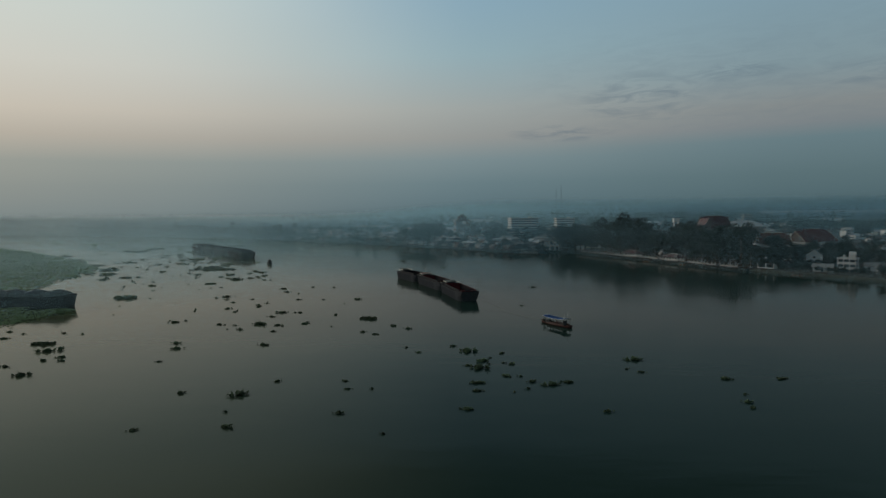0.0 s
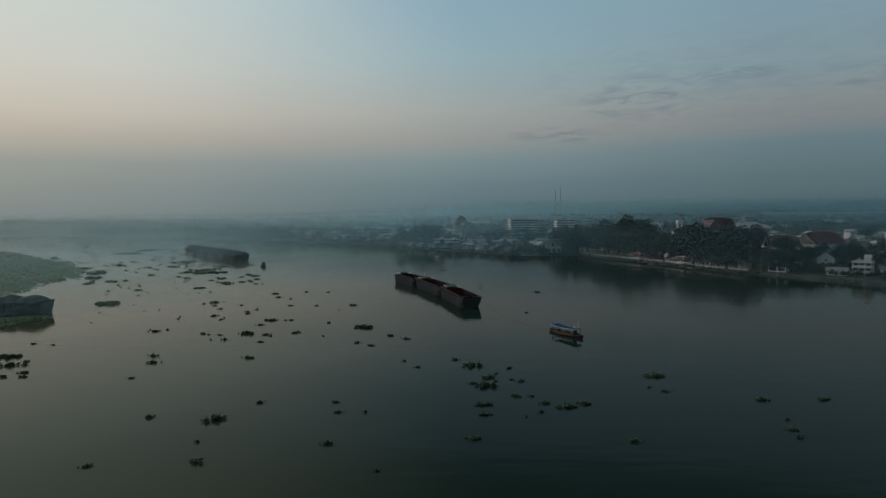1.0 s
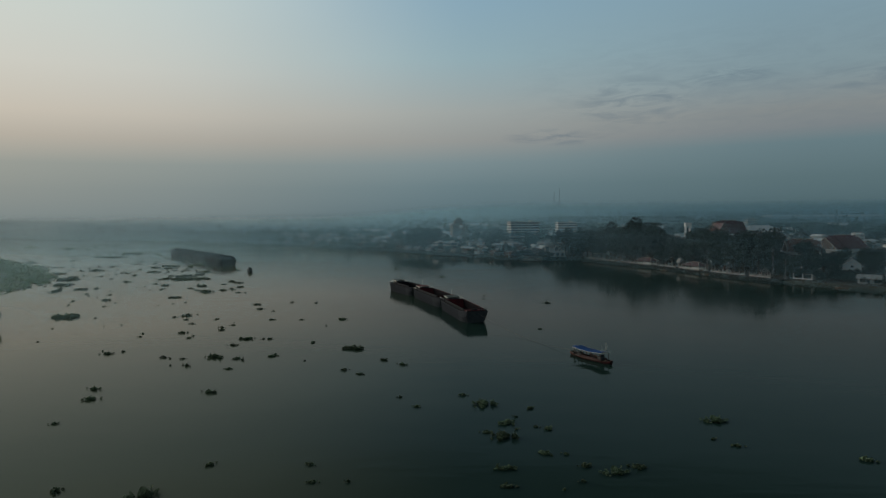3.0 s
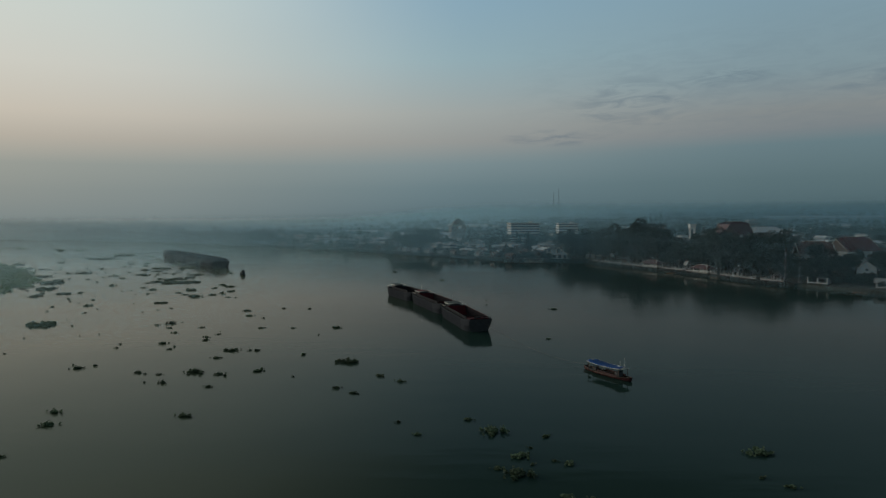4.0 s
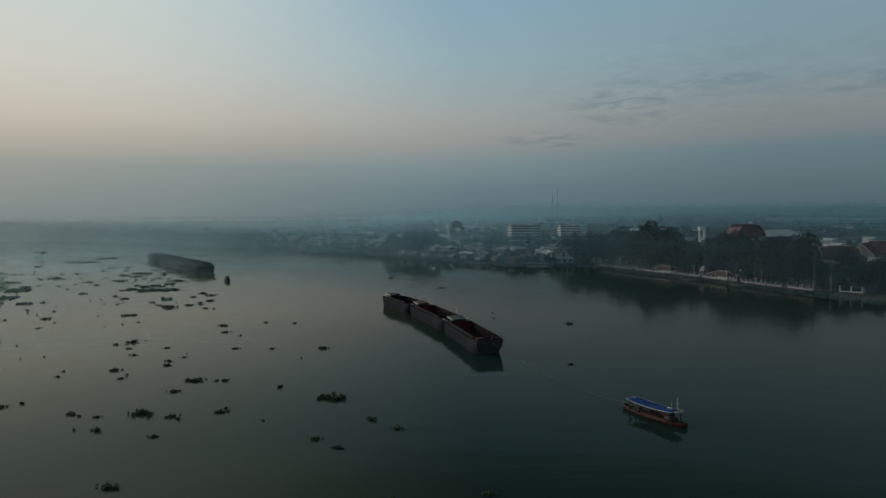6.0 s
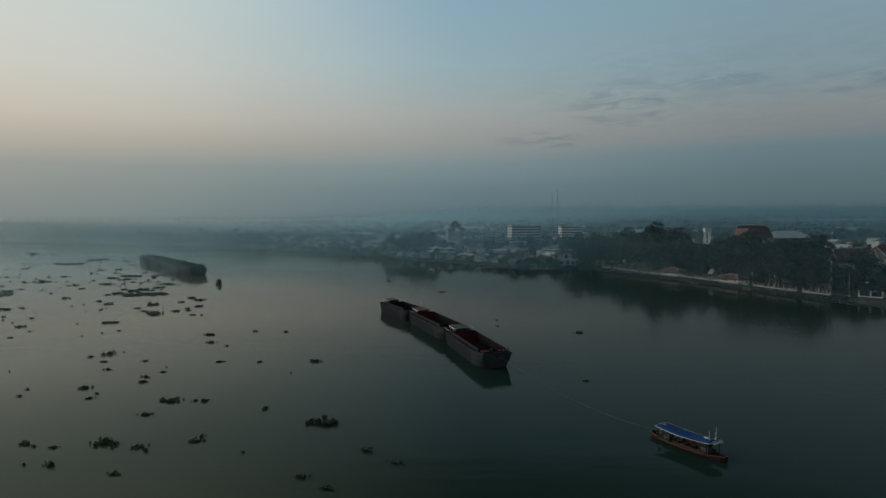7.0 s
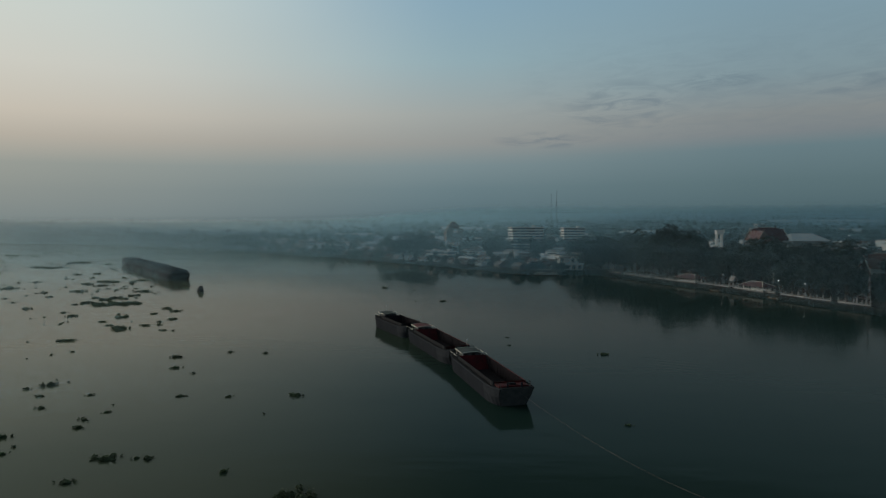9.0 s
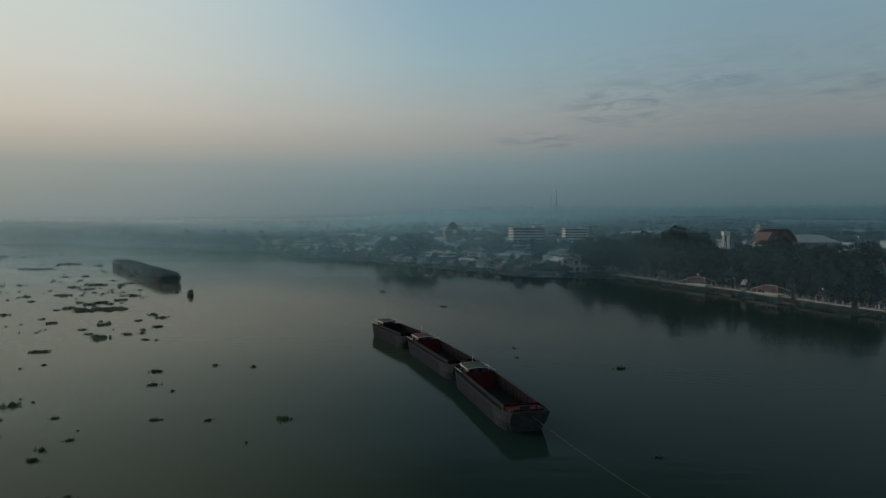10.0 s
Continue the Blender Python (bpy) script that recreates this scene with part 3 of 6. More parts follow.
UPPER_RAFTS_A = [(-137.8, 395.9, 3.1), (-130.5, 386.6, 3), (-122.9, 380, 7.6), (-121.7, 373.7, 2.9), (-116.8, 386.4, 3.6), (-114.9, 395.6, 2.4), (-113.1, 388.6, 2.4), (-105.7, 375.5, 2.3), (-130.5, 354.6, 3.3), (-128.1, 354.6, 3.8), (-120.5, 331.4, 1), (-117, 336, 1.5),
                 (-124.3, 325.6, 0.7), (-82.6, 328, 3.3), (-77.1, 314, 2.7), (-70.6, 307.6, 1.3), (-69.3, 335.5, 1.4), (-58.5, 333.8, 1.4), (-100.2, 296, 3.9), (-103.5, 291.7, 1.5), (-97.4, 298.3, 0.9), (-145.1, 292.1, 9.3), (-187.5, 396.5, 2.7), (-165.8, 366.2, 1.8),
                 (-157, 344.5, 3.9), (-145.9, 323, 1.8), (-147.1, 334.8, 1.3), (-179.4, 370.3, 2.5), (-173.2, 360.6, 1.2), (-170, 341.4, 1.4), (-163.8, 327.4, 1.1), (-201.5, 378.8, 4.6)]
UPPER_RAFTS_B = [(-202.2, 383, 4.6), (-193.8, 391.9, 6), (-206.1, 394.3, 3.4), (42.3, 331.2, 2.8), (17.2, 360.3, 1.3), (16.1, 345.9, 1.2)]
FAR_RAFTS_A = [(-341.7, 763.3, 15.2), (-332, 694.9, 16.4), (-347.6, 704.1, 6.5), (-326, 703.7, 6.4), (-268.8, 623.8, 6.6), (-257.8, 630.6, 5.5), (-244.8, 597.2, 4.1), (-218.5, 567.3, 12.6), (-222.4, 596.9, 5.1), (-203.7, 567.1, 4.8), (-201.8, 578.5, 6.8), (-210.2, 540.9, 8.3),
               (-223.7, 551.3, 6.6), (-205.9, 508.5, 6.9), (-195.8, 508.3, 2.6), (-196.7, 521.6, 3.5), (-158.6, 451.6, 16.1), (-172.4, 468.8, 5.4), (-181.7, 476.2, 3.9), (-162.1, 448.5, 3.6), (-174.7, 455.1, 6), (-176.6, 448.6, 3.7), (-165.6, 445.3, 3.6), (-168.6, 507.9, 7.5),
               (-166.2, 487.4, 6.4), (-173.5, 508, 3.3), (-170.3, 476.1, 5.5), (-163.7, 472.3, 3.9), (-166.6, 421.8, 2.8), (-158.4, 411, 4.7), (-135.7, 408.1, 5.2), (-140.6, 416, 2)]
FAR_RAFTS_B = [(-128.7, 435.6, 4.8), (-126.9, 418.5, 3.3), (-120.5, 426.8, 4.7), (-112.9, 402.8, 3.7), (-189.5, 433.5, 4.4), (-262.2, 562.5, 4), (-220.2, 500.2, 4.3), (-206.7, 480.3, 3.7), (-224.5, 473.1, 2.9), (-254.4, 522.5, 8.3), (-261.4, 518, 2.8), (-239.4, 477, 2.5),
               (-264.5, 492.7, 8), (-239.7, 466.2, 5.8), (-234.4, 449.4, 11.9), (-216.4, 414.3, 8.6), (-214.7, 419.6, 4.4), (-320.3, 568.9, 7.4), (-304.1, 557.7, 4.6), (-299.6, 557.7, 3.6), (-357.8, 611.8, 8.1), (-568.1, 945.3, 9.4), (-459.4, 850.9, 4.9), (-492.2, 895, 5.2),
               (-391.7, 924.7, 4.2), (-36.5, 528.7, 3.3), (-2.9, 463.1, 3.5), (-18.5, 514.6, 1.6), (-16.6, 463.3, 1)]
WEST_RAFTS = [(-98.4, 147.8, 4.2), (-107.4, 156.9, 2.7), (-102.4, 163.7, 1.7), (-97.8, 163.7, 2.1), (-108.4, 175.7, 4.8), (-115.7, 185.2, 5.9), (-105, 175.6, 1.5), (-132.1, 201.8, 1.3), (-133.1, 194.2, 2.1), (-139.3, 205.9, 1.8), (-118.5, 185.3, 1.6)]
for x, y, s in NEAR_RAFTS_A + NEAR_RAFTS_B + MIDDLE_RAFTS_A + MIDDLE_RAFTS_B + UPPER_RAFTS_A + UPPER_RAFTS_B + FAR_RAFTS_A + FAR_RAFTS_B + WEST_RAFTS:
    float_raft(x, y, s, raft_rng)
# scattered bits that drift between the large mats
for cx, cy, wx, wy, n, s0, s1 in ((-190, 520, 40, 60, 40, 1.6, 3.6), (-330, 700, 60, 60, 14, 4, 9), (-240, 430, 30, 40, 12, 1.6, 4), (-150, 400, 40, 50, 14, 1.0, 2.2), (-480, 900, 90, 60, 8, 6, 12),
                                  (-250, 560, 50, 50, 22, 2, 4.5), (-110, 260, 40, 40, 8, 0.6, 1.2), (-400, 640, 60, 80, 12, 4, 9)):
    for _ in range(n):
        float_raft(raft_rng.gauss(cx, wx * 0.6), raft_rng.gauss(cy, wy * 0.6), 0.75 * (s0 + (s1 - s0) * raft_rng.random() ** 2), raft_rng)


def mat_stuff(name, corners, count, leaf, label, rng, edge=0.12):
    """A closed mat of hyacinth: leaves spread through an uneven outline, over a low raised bed."""
    xs, ys = [c[0] for c in corners], [c[1] for c in corners]

    def inside(x, y):
        hit = False
        for (ax, ay), (bx, by) in zip(corners, corners[1:] + corners[:1]):
            if (ay > y) != (by > y) and x < (bx - ax) * (y - ay) / (by - ay) + ax:
                hit = not hit
        return hit

    verts, polys = [], []
    while len(polys) < count:
        x, y = rng.uniform(min(xs) - 3, max(xs) + 3), rng.uniform(min(ys) - 3, max(ys) + 3)
        w = noise.noise((x * 0.06, y * 0.06, 2.0))
        if not inside(x + 9 * noise.noise((x * 0.09, y * 0.09, 0)), y + 9 * noise.noise((x * 0.09, y * 0.09, 5))):
            continue
        c = Vector((x, y, 0.15 + 0.5 * rng.random() + 0.5 * max(w, 0)))
        s = leaf * rng.uniform(0.6, 1.3)
        q = Euler((rng.uniform(-0.3, 0.3), rng.uniform(-0.3, 0.3), rng.uniform(0, 6.3))).to_matrix()
        n = len(verts)
        for u, v in ((-0.9, 0), (-0.35, -0.75), (0.6, -0.6), (1, 0.1), (0.4, 0.8), (-0.5, 0.65)):
            verts.append(tuple(c + q @ Vector((u * s * 0.5, v * s * 0.5, 0.1 * s * u * u))))
        polys.append(tuple(range(n, n + 6)))
    me = bpy.data.meshes.new(name)
    me.from_pydata(verts, [], polys)
    me.materials.append(HYACINTH_MAT)
    tagged(new(name, me), label, "floating plants", "", "stuff")


mat_stuff("hyacinth_mat", [(-224, 374), (-236, 432), (-250, 466), (-275, 500), (-300, 540), (-380, 624), (-445, 695), (-560, 800), (-700, 870), (-700, 520), (-360, 330), (-208, 322), (-214, 348)], 60000, 1.7,
          "wide green mat of water hyacinth packed behind the moored barge", raft_rng)
mat_stuff("hyacinth_mat", [(-151, 256), (-146, 240), (-150, 224), (-144, 205), (-230, 190), (-232, 258)], 9000, 1.0, "green mat of water hyacinth packed against the moored barge", raft_rng)


# ---- barges ----
def hull_rings(length, beam, top, bow, rake=3.0, deep=-0.7):
    """Cross-sections from the stern (x = -length / 2) to the bow: full amidships, narrowed and raked at the ends."""
    rings = []
    for k in range(19):
        u = k / 18
        x = (u - 0.5) * length
        w = beam / 2
        w *= min(1.0, 0.80 + 2.6 * u)
        if u > 0.80:
            w *= 1 - (1 - bow) * ((u - 0.80) / 0.20) ** 2.2
        sheer = top + 0.55 * max(0.0, (u - 0.78) / 0.22) ** 2 + 0.25 * max(0.0, (0.12 - u) / 0.12)
        xt = x
        xb = x - (rake * max(0.0, (u - 0.86) / 0.14) ** 1.5) + 1.2 * max(0.0, (0.08 - u) / 0.08)
        wb = w * (0.90 if u < 0.8 else 0.90 - 0.25 * (u - 0.8) / 0.2)
        rings.append([(xt, -w, sheer), (xt + (xb - xt) * 0.12, -w - 0.09, sheer - 0.35), (xt + (xb - xt) * 0.5, -w * 0.99, sheer * 0.5), (xb, -wb, deep),
                      (xb, wb, deep), (xt + (xb - xt) * 0.5, w * 0.99, sheer * 0.5), (xt + (xb - xt) * 0.12, w + 0.09, sheer - 0.35), (xt, w, sheer)])
    return rings


def barge(m, length, beam, top, label, roof_mat, roof_label, cabin_len=4.6, red_end=True, red_deck=False):
    ob = thing("cargo_barge", m, label, "barge", "towed cargo barges")
    rings = hull_rings(length, beam, top, 0.80)
    hull = part("hull", loft(bmesh.new(), rings), HULL, ob, "dark tarred hull with faded patches")
    # fender strake along both sides
    for side in (0, 7):
        part("rubbing_strake", tube(bmesh.new(), [(r[side][0], r[side][1] * 1.015, r[side][2] - 0.22) for r in rings], [0.13] * 19, 6), HULL_BOW, hull)
    # the weathered forefoot plate stands proud of the bow
    nose = [[(p[0] + 0.03, p[1] * 1.012, p[2]) for p in r] for r in rings[14:]]
    part("bow_plating", loft(bmesh.new(), nose, False, False), HULL_BOW, hull, "paler scuffed bow plating")
    tip = [(q[0] + 0.05 + 0.01 * k, q[1] * 0.97, q[2] - 0.05 if q[2] > 1 else q[2]) for k, q in enumerate(rings[-1])]
    part("bow_face", faces(bmesh.new(), tip + [(x - 0.04, y, z) for x, y, z in tip], [tuple(range(8)), tuple(range(15, 7, -1))] + [(k, k + 8, (k + 1) % 8 + 8, (k + 1) % 8) for k in range(8)]), LIT_BOW_PAINT, hull, "grey-brown bow face, lightened for its light")
    x0, x1 = -length / 2 + cabin_len + 2.2, length / 2 - 5.2
    hw = beam / 2 - 1.0
    # deck round the open hold
    bm = bmesh.new()
    for a, b in zip(rings, rings[1:]):
        for s in (0, 7):
            ya, yb = a[s][1] * 0.985, b[s][1] * 0.985
            open_a, open_b = x0 <= a[0][0] <= x1, x0 <= b[0][0] <= x1
            ia = math.copysign(hw, ya) if open_a or open_b else 0.0
            q = [(a[s][0], ya, a[s][2] - 0.12), (b[s][0], yb, b[s][2] - 0.12), (b[s][0], ia, b[s][2] - 0.12 + (0.08 if ia == 0 else 0)), (a[s][0], ia, a[s][2] - 0.12 + (0.08 if ia == 0 else 0))]
            faces(bm, q, [(0, 1, 2, 3)])
    part("deck", bm, DECK, ob)
    # hold: floor, sides and two end bulkheads
    zf = 1.5
    part("hold_floor", boxes(((x0 + x1) / 2, 0, zf, x1 - x0, 2 * hw, 0.1)), HOLD, ob)
    for s in (-1, 1):
        part("hold_side", boxes(((x0 + x1) / 2, s * hw, (zf + top + 0.75) / 2, x1 - x0, 0.12, top + 0.75 - zf)), HOLD, ob)
        part("coaming", bevelled(boxes(((x0 + x1) / 2, s * (hw + 0.1), top + 0.42, x1 - x0 + 0.4, 0.2, 0.85)), 0.04), RED_OXIDE if red_end and s > 0 else DECK, ob, "dull red coaming" if red_end and s > 0 else "")
    for x, tilt in ((x0 + 0.1, 1), (x1 - 0.1, -1)):
        bm = bmesh.new()
        faces(bm, [(x, -hw + 0.07, top + 0.8), (x, hw - 0.07, top + 0.8), (x + tilt * 3.2, hw - 0.07, zf + 0.06), (x + tilt * 3.2, -hw + 0.07, zf + 0.06),
                   (x - 0.1 * tilt, -hw + 0.07, top + 0.8), (x - 0.1 * tilt, hw - 0.07, top + 0.8), (x + tilt * 3.0, hw - 0.07, zf + 0.04), (x + tilt * 3.0, -hw + 0.07, zf + 0.04)],
              [(0, 1, 2, 3), (4, 7, 6, 5), (0, 4, 5, 1), (2, 6, 7, 3), (0, 3, 7, 4), (1, 5, 6, 2)])
        part("hold_end", bm, RED_OXIDE if red_end else HOLD, ob, "sloping red oxide bulkhead" if red_end else "")
    if red_deck:
        part("foredeck", bevelled(boxes((x1 + 1.5, 0, top + 0.30, 3.2, 2 * hw - 0.4, 0.5)), 0.1), RED_OXIDE, ob, "raised red oxide foredeck")
    # ribs inside the hold
    k = x0 + 2
    rib = mesh_of("rib", boxes((0, 0, 0, 0.16, 0.10, top + 0.6 - zf)), HOLD)
    while k < x1 - 1:
        for s in (-1, 1):
            r = part("rib", rib, HOLD, ob)
            r.location = (k, s * (hw - 0.11), (zf + top + 0.6) / 2)
        k += 2.1
    # stern cabin
    cx = -length / 2 + 1.6 + cabin_len / 2
    cw = beam - 5.0
    cabin = part("cabin", bevelled(boxes((cx, 0, top + 0.6, cabin_len, cw, 1.4)), 0.05), CABIN, ob, "low boarded crew cabin")
    for s in (-1, 1):
        for kx in (-1.2, 0.3, 1.6):
            part("cabin_window", boxes((cx + kx, s * (cw / 2 + 0.02), top + 0.85, 0.8, 0.06, 0.4)), DARK, cabin)
    part("cabin_door", boxes((cx + cabin_len / 2 + 0.02, 0.6, top + 0.6, 0.06, 0.9, 1.2)), DARK, cabin)
    part("cabin_window", boxes((cx + cabin_len / 2 + 0.02, -1.5, top + 0.85, 0.06, 1.2, 0.4)), DARK, cabin)
    # roof with upturned sides and white fascia
    rw, rl = cw / 2 + 0.7, cabin_len / 2 + 0.8
    zr = top + 1.4
    arch = [[(x, -rw, zr + 0.10), (x, -rw * 0.6, zr + 0.26), (x, 0, zr + 0.40), (x, rw * 0.6, zr + 0.26), (x, rw, zr + 0.10), (x, rw, zr - 0.02), (x, 0, zr + 0.24), (x, -rw, zr - 0.02)] for x in (cx - rl, cx, cx + rl)]
    roof = part("cabin_roof", loft(bmesh.new(), arch, True), roof_mat, ob, roof_label)
    for s in (-1, 1):
        part("fascia", boxes((cx, s * (rw + 0.05), zr + 0.04, 2 * rl + 0.2, 0.1, 0.24)), TRIM, roof, "white painted roof edge")
        bm = bmesh.new()
        tube(bm, [(cx + s * rl, -rw, zr + 0.06), (cx + s * (rl + 0.03), -rw * 0.5, zr + 0.24), (cx + s * (rl + 0.03), 0, zr + 0.34), (cx + s * (rl + 0.03), rw * 0.5, zr + 0.24), (cx + s * rl, rw, zr + 0.06)], [0.09] * 5, 5)
        part("fascia", bm, TRIM, roof)
        for y in (-rw + 0.25, rw - 0.25):
            part("roof_post", boxes((cx + s * (rl - 0.25), y, top + 0.65, 0.10, 0.10, 1.45)), TRIM, ob)
        part("side_rail", tube(bmesh.new(), [(cx - rl, s * (beam / 2 - 0.35), top + 0.85), (cx + rl, s * (beam / 2 - 0.35), top + 0.85)], [0.06, 0.06], 5), TRIM, ob)
    staff = part("lamp_staff", tube(bmesh.new(), [(cx - rl + 0.4, 0.3, zr + 0.2), (cx - rl + 0.4, 0.3, zr + 2.3)], [0.05, 0.04], 6), TRIM, ob)
    part("lamp", bevelled(boxes((cx - rl + 0.4, 0.3, zr + 2.45, 0.22, 0.22, 0.3)), 0.04), PLASTER, staff, "white stern lamp")
    # bow gear: bollards, posts and a windlass
    for y in (-1.6, 1.6):
        bm = bmesh.new()
        tube(bm, [(length / 2 - 1.6, y, top + 0.2), (length / 2 - 1.6, y, top + 1.15), (length / 2 - 1.6, y, top + 1.3)], [0.2, 0.2, 0.28], 8)
        part("bollard", bm, HULL, ob)
    part("windlass", bevelled(boxes((length / 2 - 3.4, 0, top + 0.6, 1.2, 1.6, 0.7)), 0.12), DECK, ob)
    for k in range(5):
        x = length / 2 - 5.0 + k * 0.95
        for s in (-1, 1):
            w = (beam / 2 - 0.3) * (1 - 0.36 * max(0.0, (k - 1) / 4) ** 1.6)
            part("rail_post", boxes((x, s * w, top + 0.7, 0.08, 0.08, 0.9)), CABIN, ob)
    return ob


# bow and stern of each barge, from the leading one back
TOW = [(Vector((9.4, 274.6, 0)), Vector((0.3, 314.6, 0))), (Vector((0.0, 316.0, 0)), Vector((-12.9, 356.6, 0))), (Vector((-13.5, 358.0, 0)), Vector((-26.6, 387.0, 0)))]
for i, (roof_mat, roof_label, label) in enumerate((
        (ROOF_GREY, "grey-green cabin roof with white edge", "dark empty cargo barge with red hold ends, leading the tow"),
        (ROOF_RED, "faded red cabin roof with white edge", "dark empty cargo barge, red cabin roof, middle of the tow"),
        (ROOF_GREY, "grey-green cabin roof with white edge", "dark empty cargo barge, grey cabin roof, last of the tow"))):
    head, tail = TOW[i]
    c = (head + tail) / 2
    barge(pose(c.x, c.y, 0, 0, 0, heading(head.x - tail.x, head.y - tail.y)), (head - tail).length, 9.2, 3.9, label, roof_mat, roof_label, 4.8, i < 2, i == 0)
for (_, a), (b, _) in zip(TOW, TOW[1:]):
    q = (b - a).normalized()
    for s in (-1.5, 1.5):
        w = Vector((q.y, -q.x, 0)) * s
        bm = tube(bmesh.new(), [tuple(a + w - q * 0.9 + Vector((0, 0, 4.1))), tuple((a + b) / 2 + w * 0.6 + Vector((0, 0, 3.5))), tuple(b + w + q * 1.2 + Vector((0, 0, 4.4)))], [0.05] * 3, 5)
        ob = thing("mooring_rope", Matrix(), "pale rope lashing two barges together", "rope")
        part("strand", bm, ROPE, ob)


def covered_barge(m, length, beam, top, label, seed, lift=2.0, cabin=True):
    rng = random.Random(seed)
    ob = thing("covered_barge", m, label, "barge", "tarpaulined barges")
    rings = hull_rings(length, beam, top, 0.72)
    hull = part("hull", loft(bmesh.new(), rings), HULL, ob)
    for side in (0, 7):
        part("rubbing_strake", tube(bmesh.new(), [(r[side][0], r[side][1] * 1.015, r[side][2] - 0.22) for r in rings], [0.14] * 19, 6), HULL_BOW, hull)
    bm = bmesh.new()
    for a, b in zip(rings, rings[1:]):
        faces(bm, [(a[0][0], a[0][1] * 0.99, a[0][2] - 0.1), (b[0][0], b[0][1] * 0.99, b[0][2] - 0.1), (b[7][0], b[7][1] * 0.99, b[7][2] - 0.1), (a[7][0], a[7][1] * 0.99, a[7][2] - 0.1)], [(0, 1, 2, 3)])
    part("deck", bm, DECK, ob)
    heaps = 5
    span = (length - (12 if cabin else 6)) / heaps
    for h in range(heaps):
        xa = -length / 2 + (7 if cabin else 1.5) + h * span
        rows = []
        for k in range(11):
            u = k / 10
            rise = (0.55 + 0.45 * math.sin(math.pi * u)) * rng.uniform(0.92, 1.05)
            w = (beam / 2 - 0.6) * (0.90 + 0.10 * math.sin(math.pi * u))
            rows.append([(xa + u * (span - 0.25), w * math.cos(math.pi * (1 - q / 8)), top - 0.15 + lift * rise * math.sin(math.pi * q / 8) ** 0.7 + (rng.uniform(-0.26, 0.26) if 0 < q < 8 else 0)) for q in range(9)])
        sheet = part("tarpaulin", loft(bmesh.new(), rows), TARP, ob, "sagging grey tarpaulin over the cargo", True)
        for r in (rows[1], rows[5], rows[9]):
            part("lashing", tube(bmesh.new(), [(x, y * 1.01, z + 0.05) for x, y, z in r], [0.14] * 9, 5), HULL_BOW, sheet)
    if cabin:
        hut = part("cabin", bevelled(boxes((-length / 2 + 3.6, 0, top + 1.1, 4.2, beam - 3, 2.4)), 0.06), CABIN, ob)
        for y in (-2, 0, 2):
            part("cabin_window", boxes((-length / 2 + 5.72, y, top + 1.4, 0.06, 1.0, 0.7)), DARK, hut)
        part("cabin_roof", bevelled(boxes((-length / 2 + 3.6, 0, top + 2.4, 6, beam - 1.6, 0.2)), 0.05), TIN, ob)
    for y in (-2, 2):
        part("bollard", tube(bmesh.new(), [(length / 2 - 2, y, top), (length / 2 - 2, y, top + 1.2)], [0.22, 0.25], 8), HULL, ob)
    return ob


FAR_TOW = Vector((-0.555, 0.832, 0))
for i in range(4):
    c = Vector((-175, 575, 0)) + FAR_TOW * (23 + 47.6 * i)
    covered_barge(pose(c.x, c.y, 0, 0, 0, heading(-FAR_TOW.x, -FAR_TOW.y)), 47, 15.0, 4.4, "broad loaded barge under grey tarpaulins, part of a tow", 70 + i, 3.3, i == 3)
covered_barge(pose(-178, 265, 0, 0, 0, heading(-1.0, 0.04)), 50, 10.5, 4.8, "dark laden barge moored among water hyacinth", 90, 2.4, False)


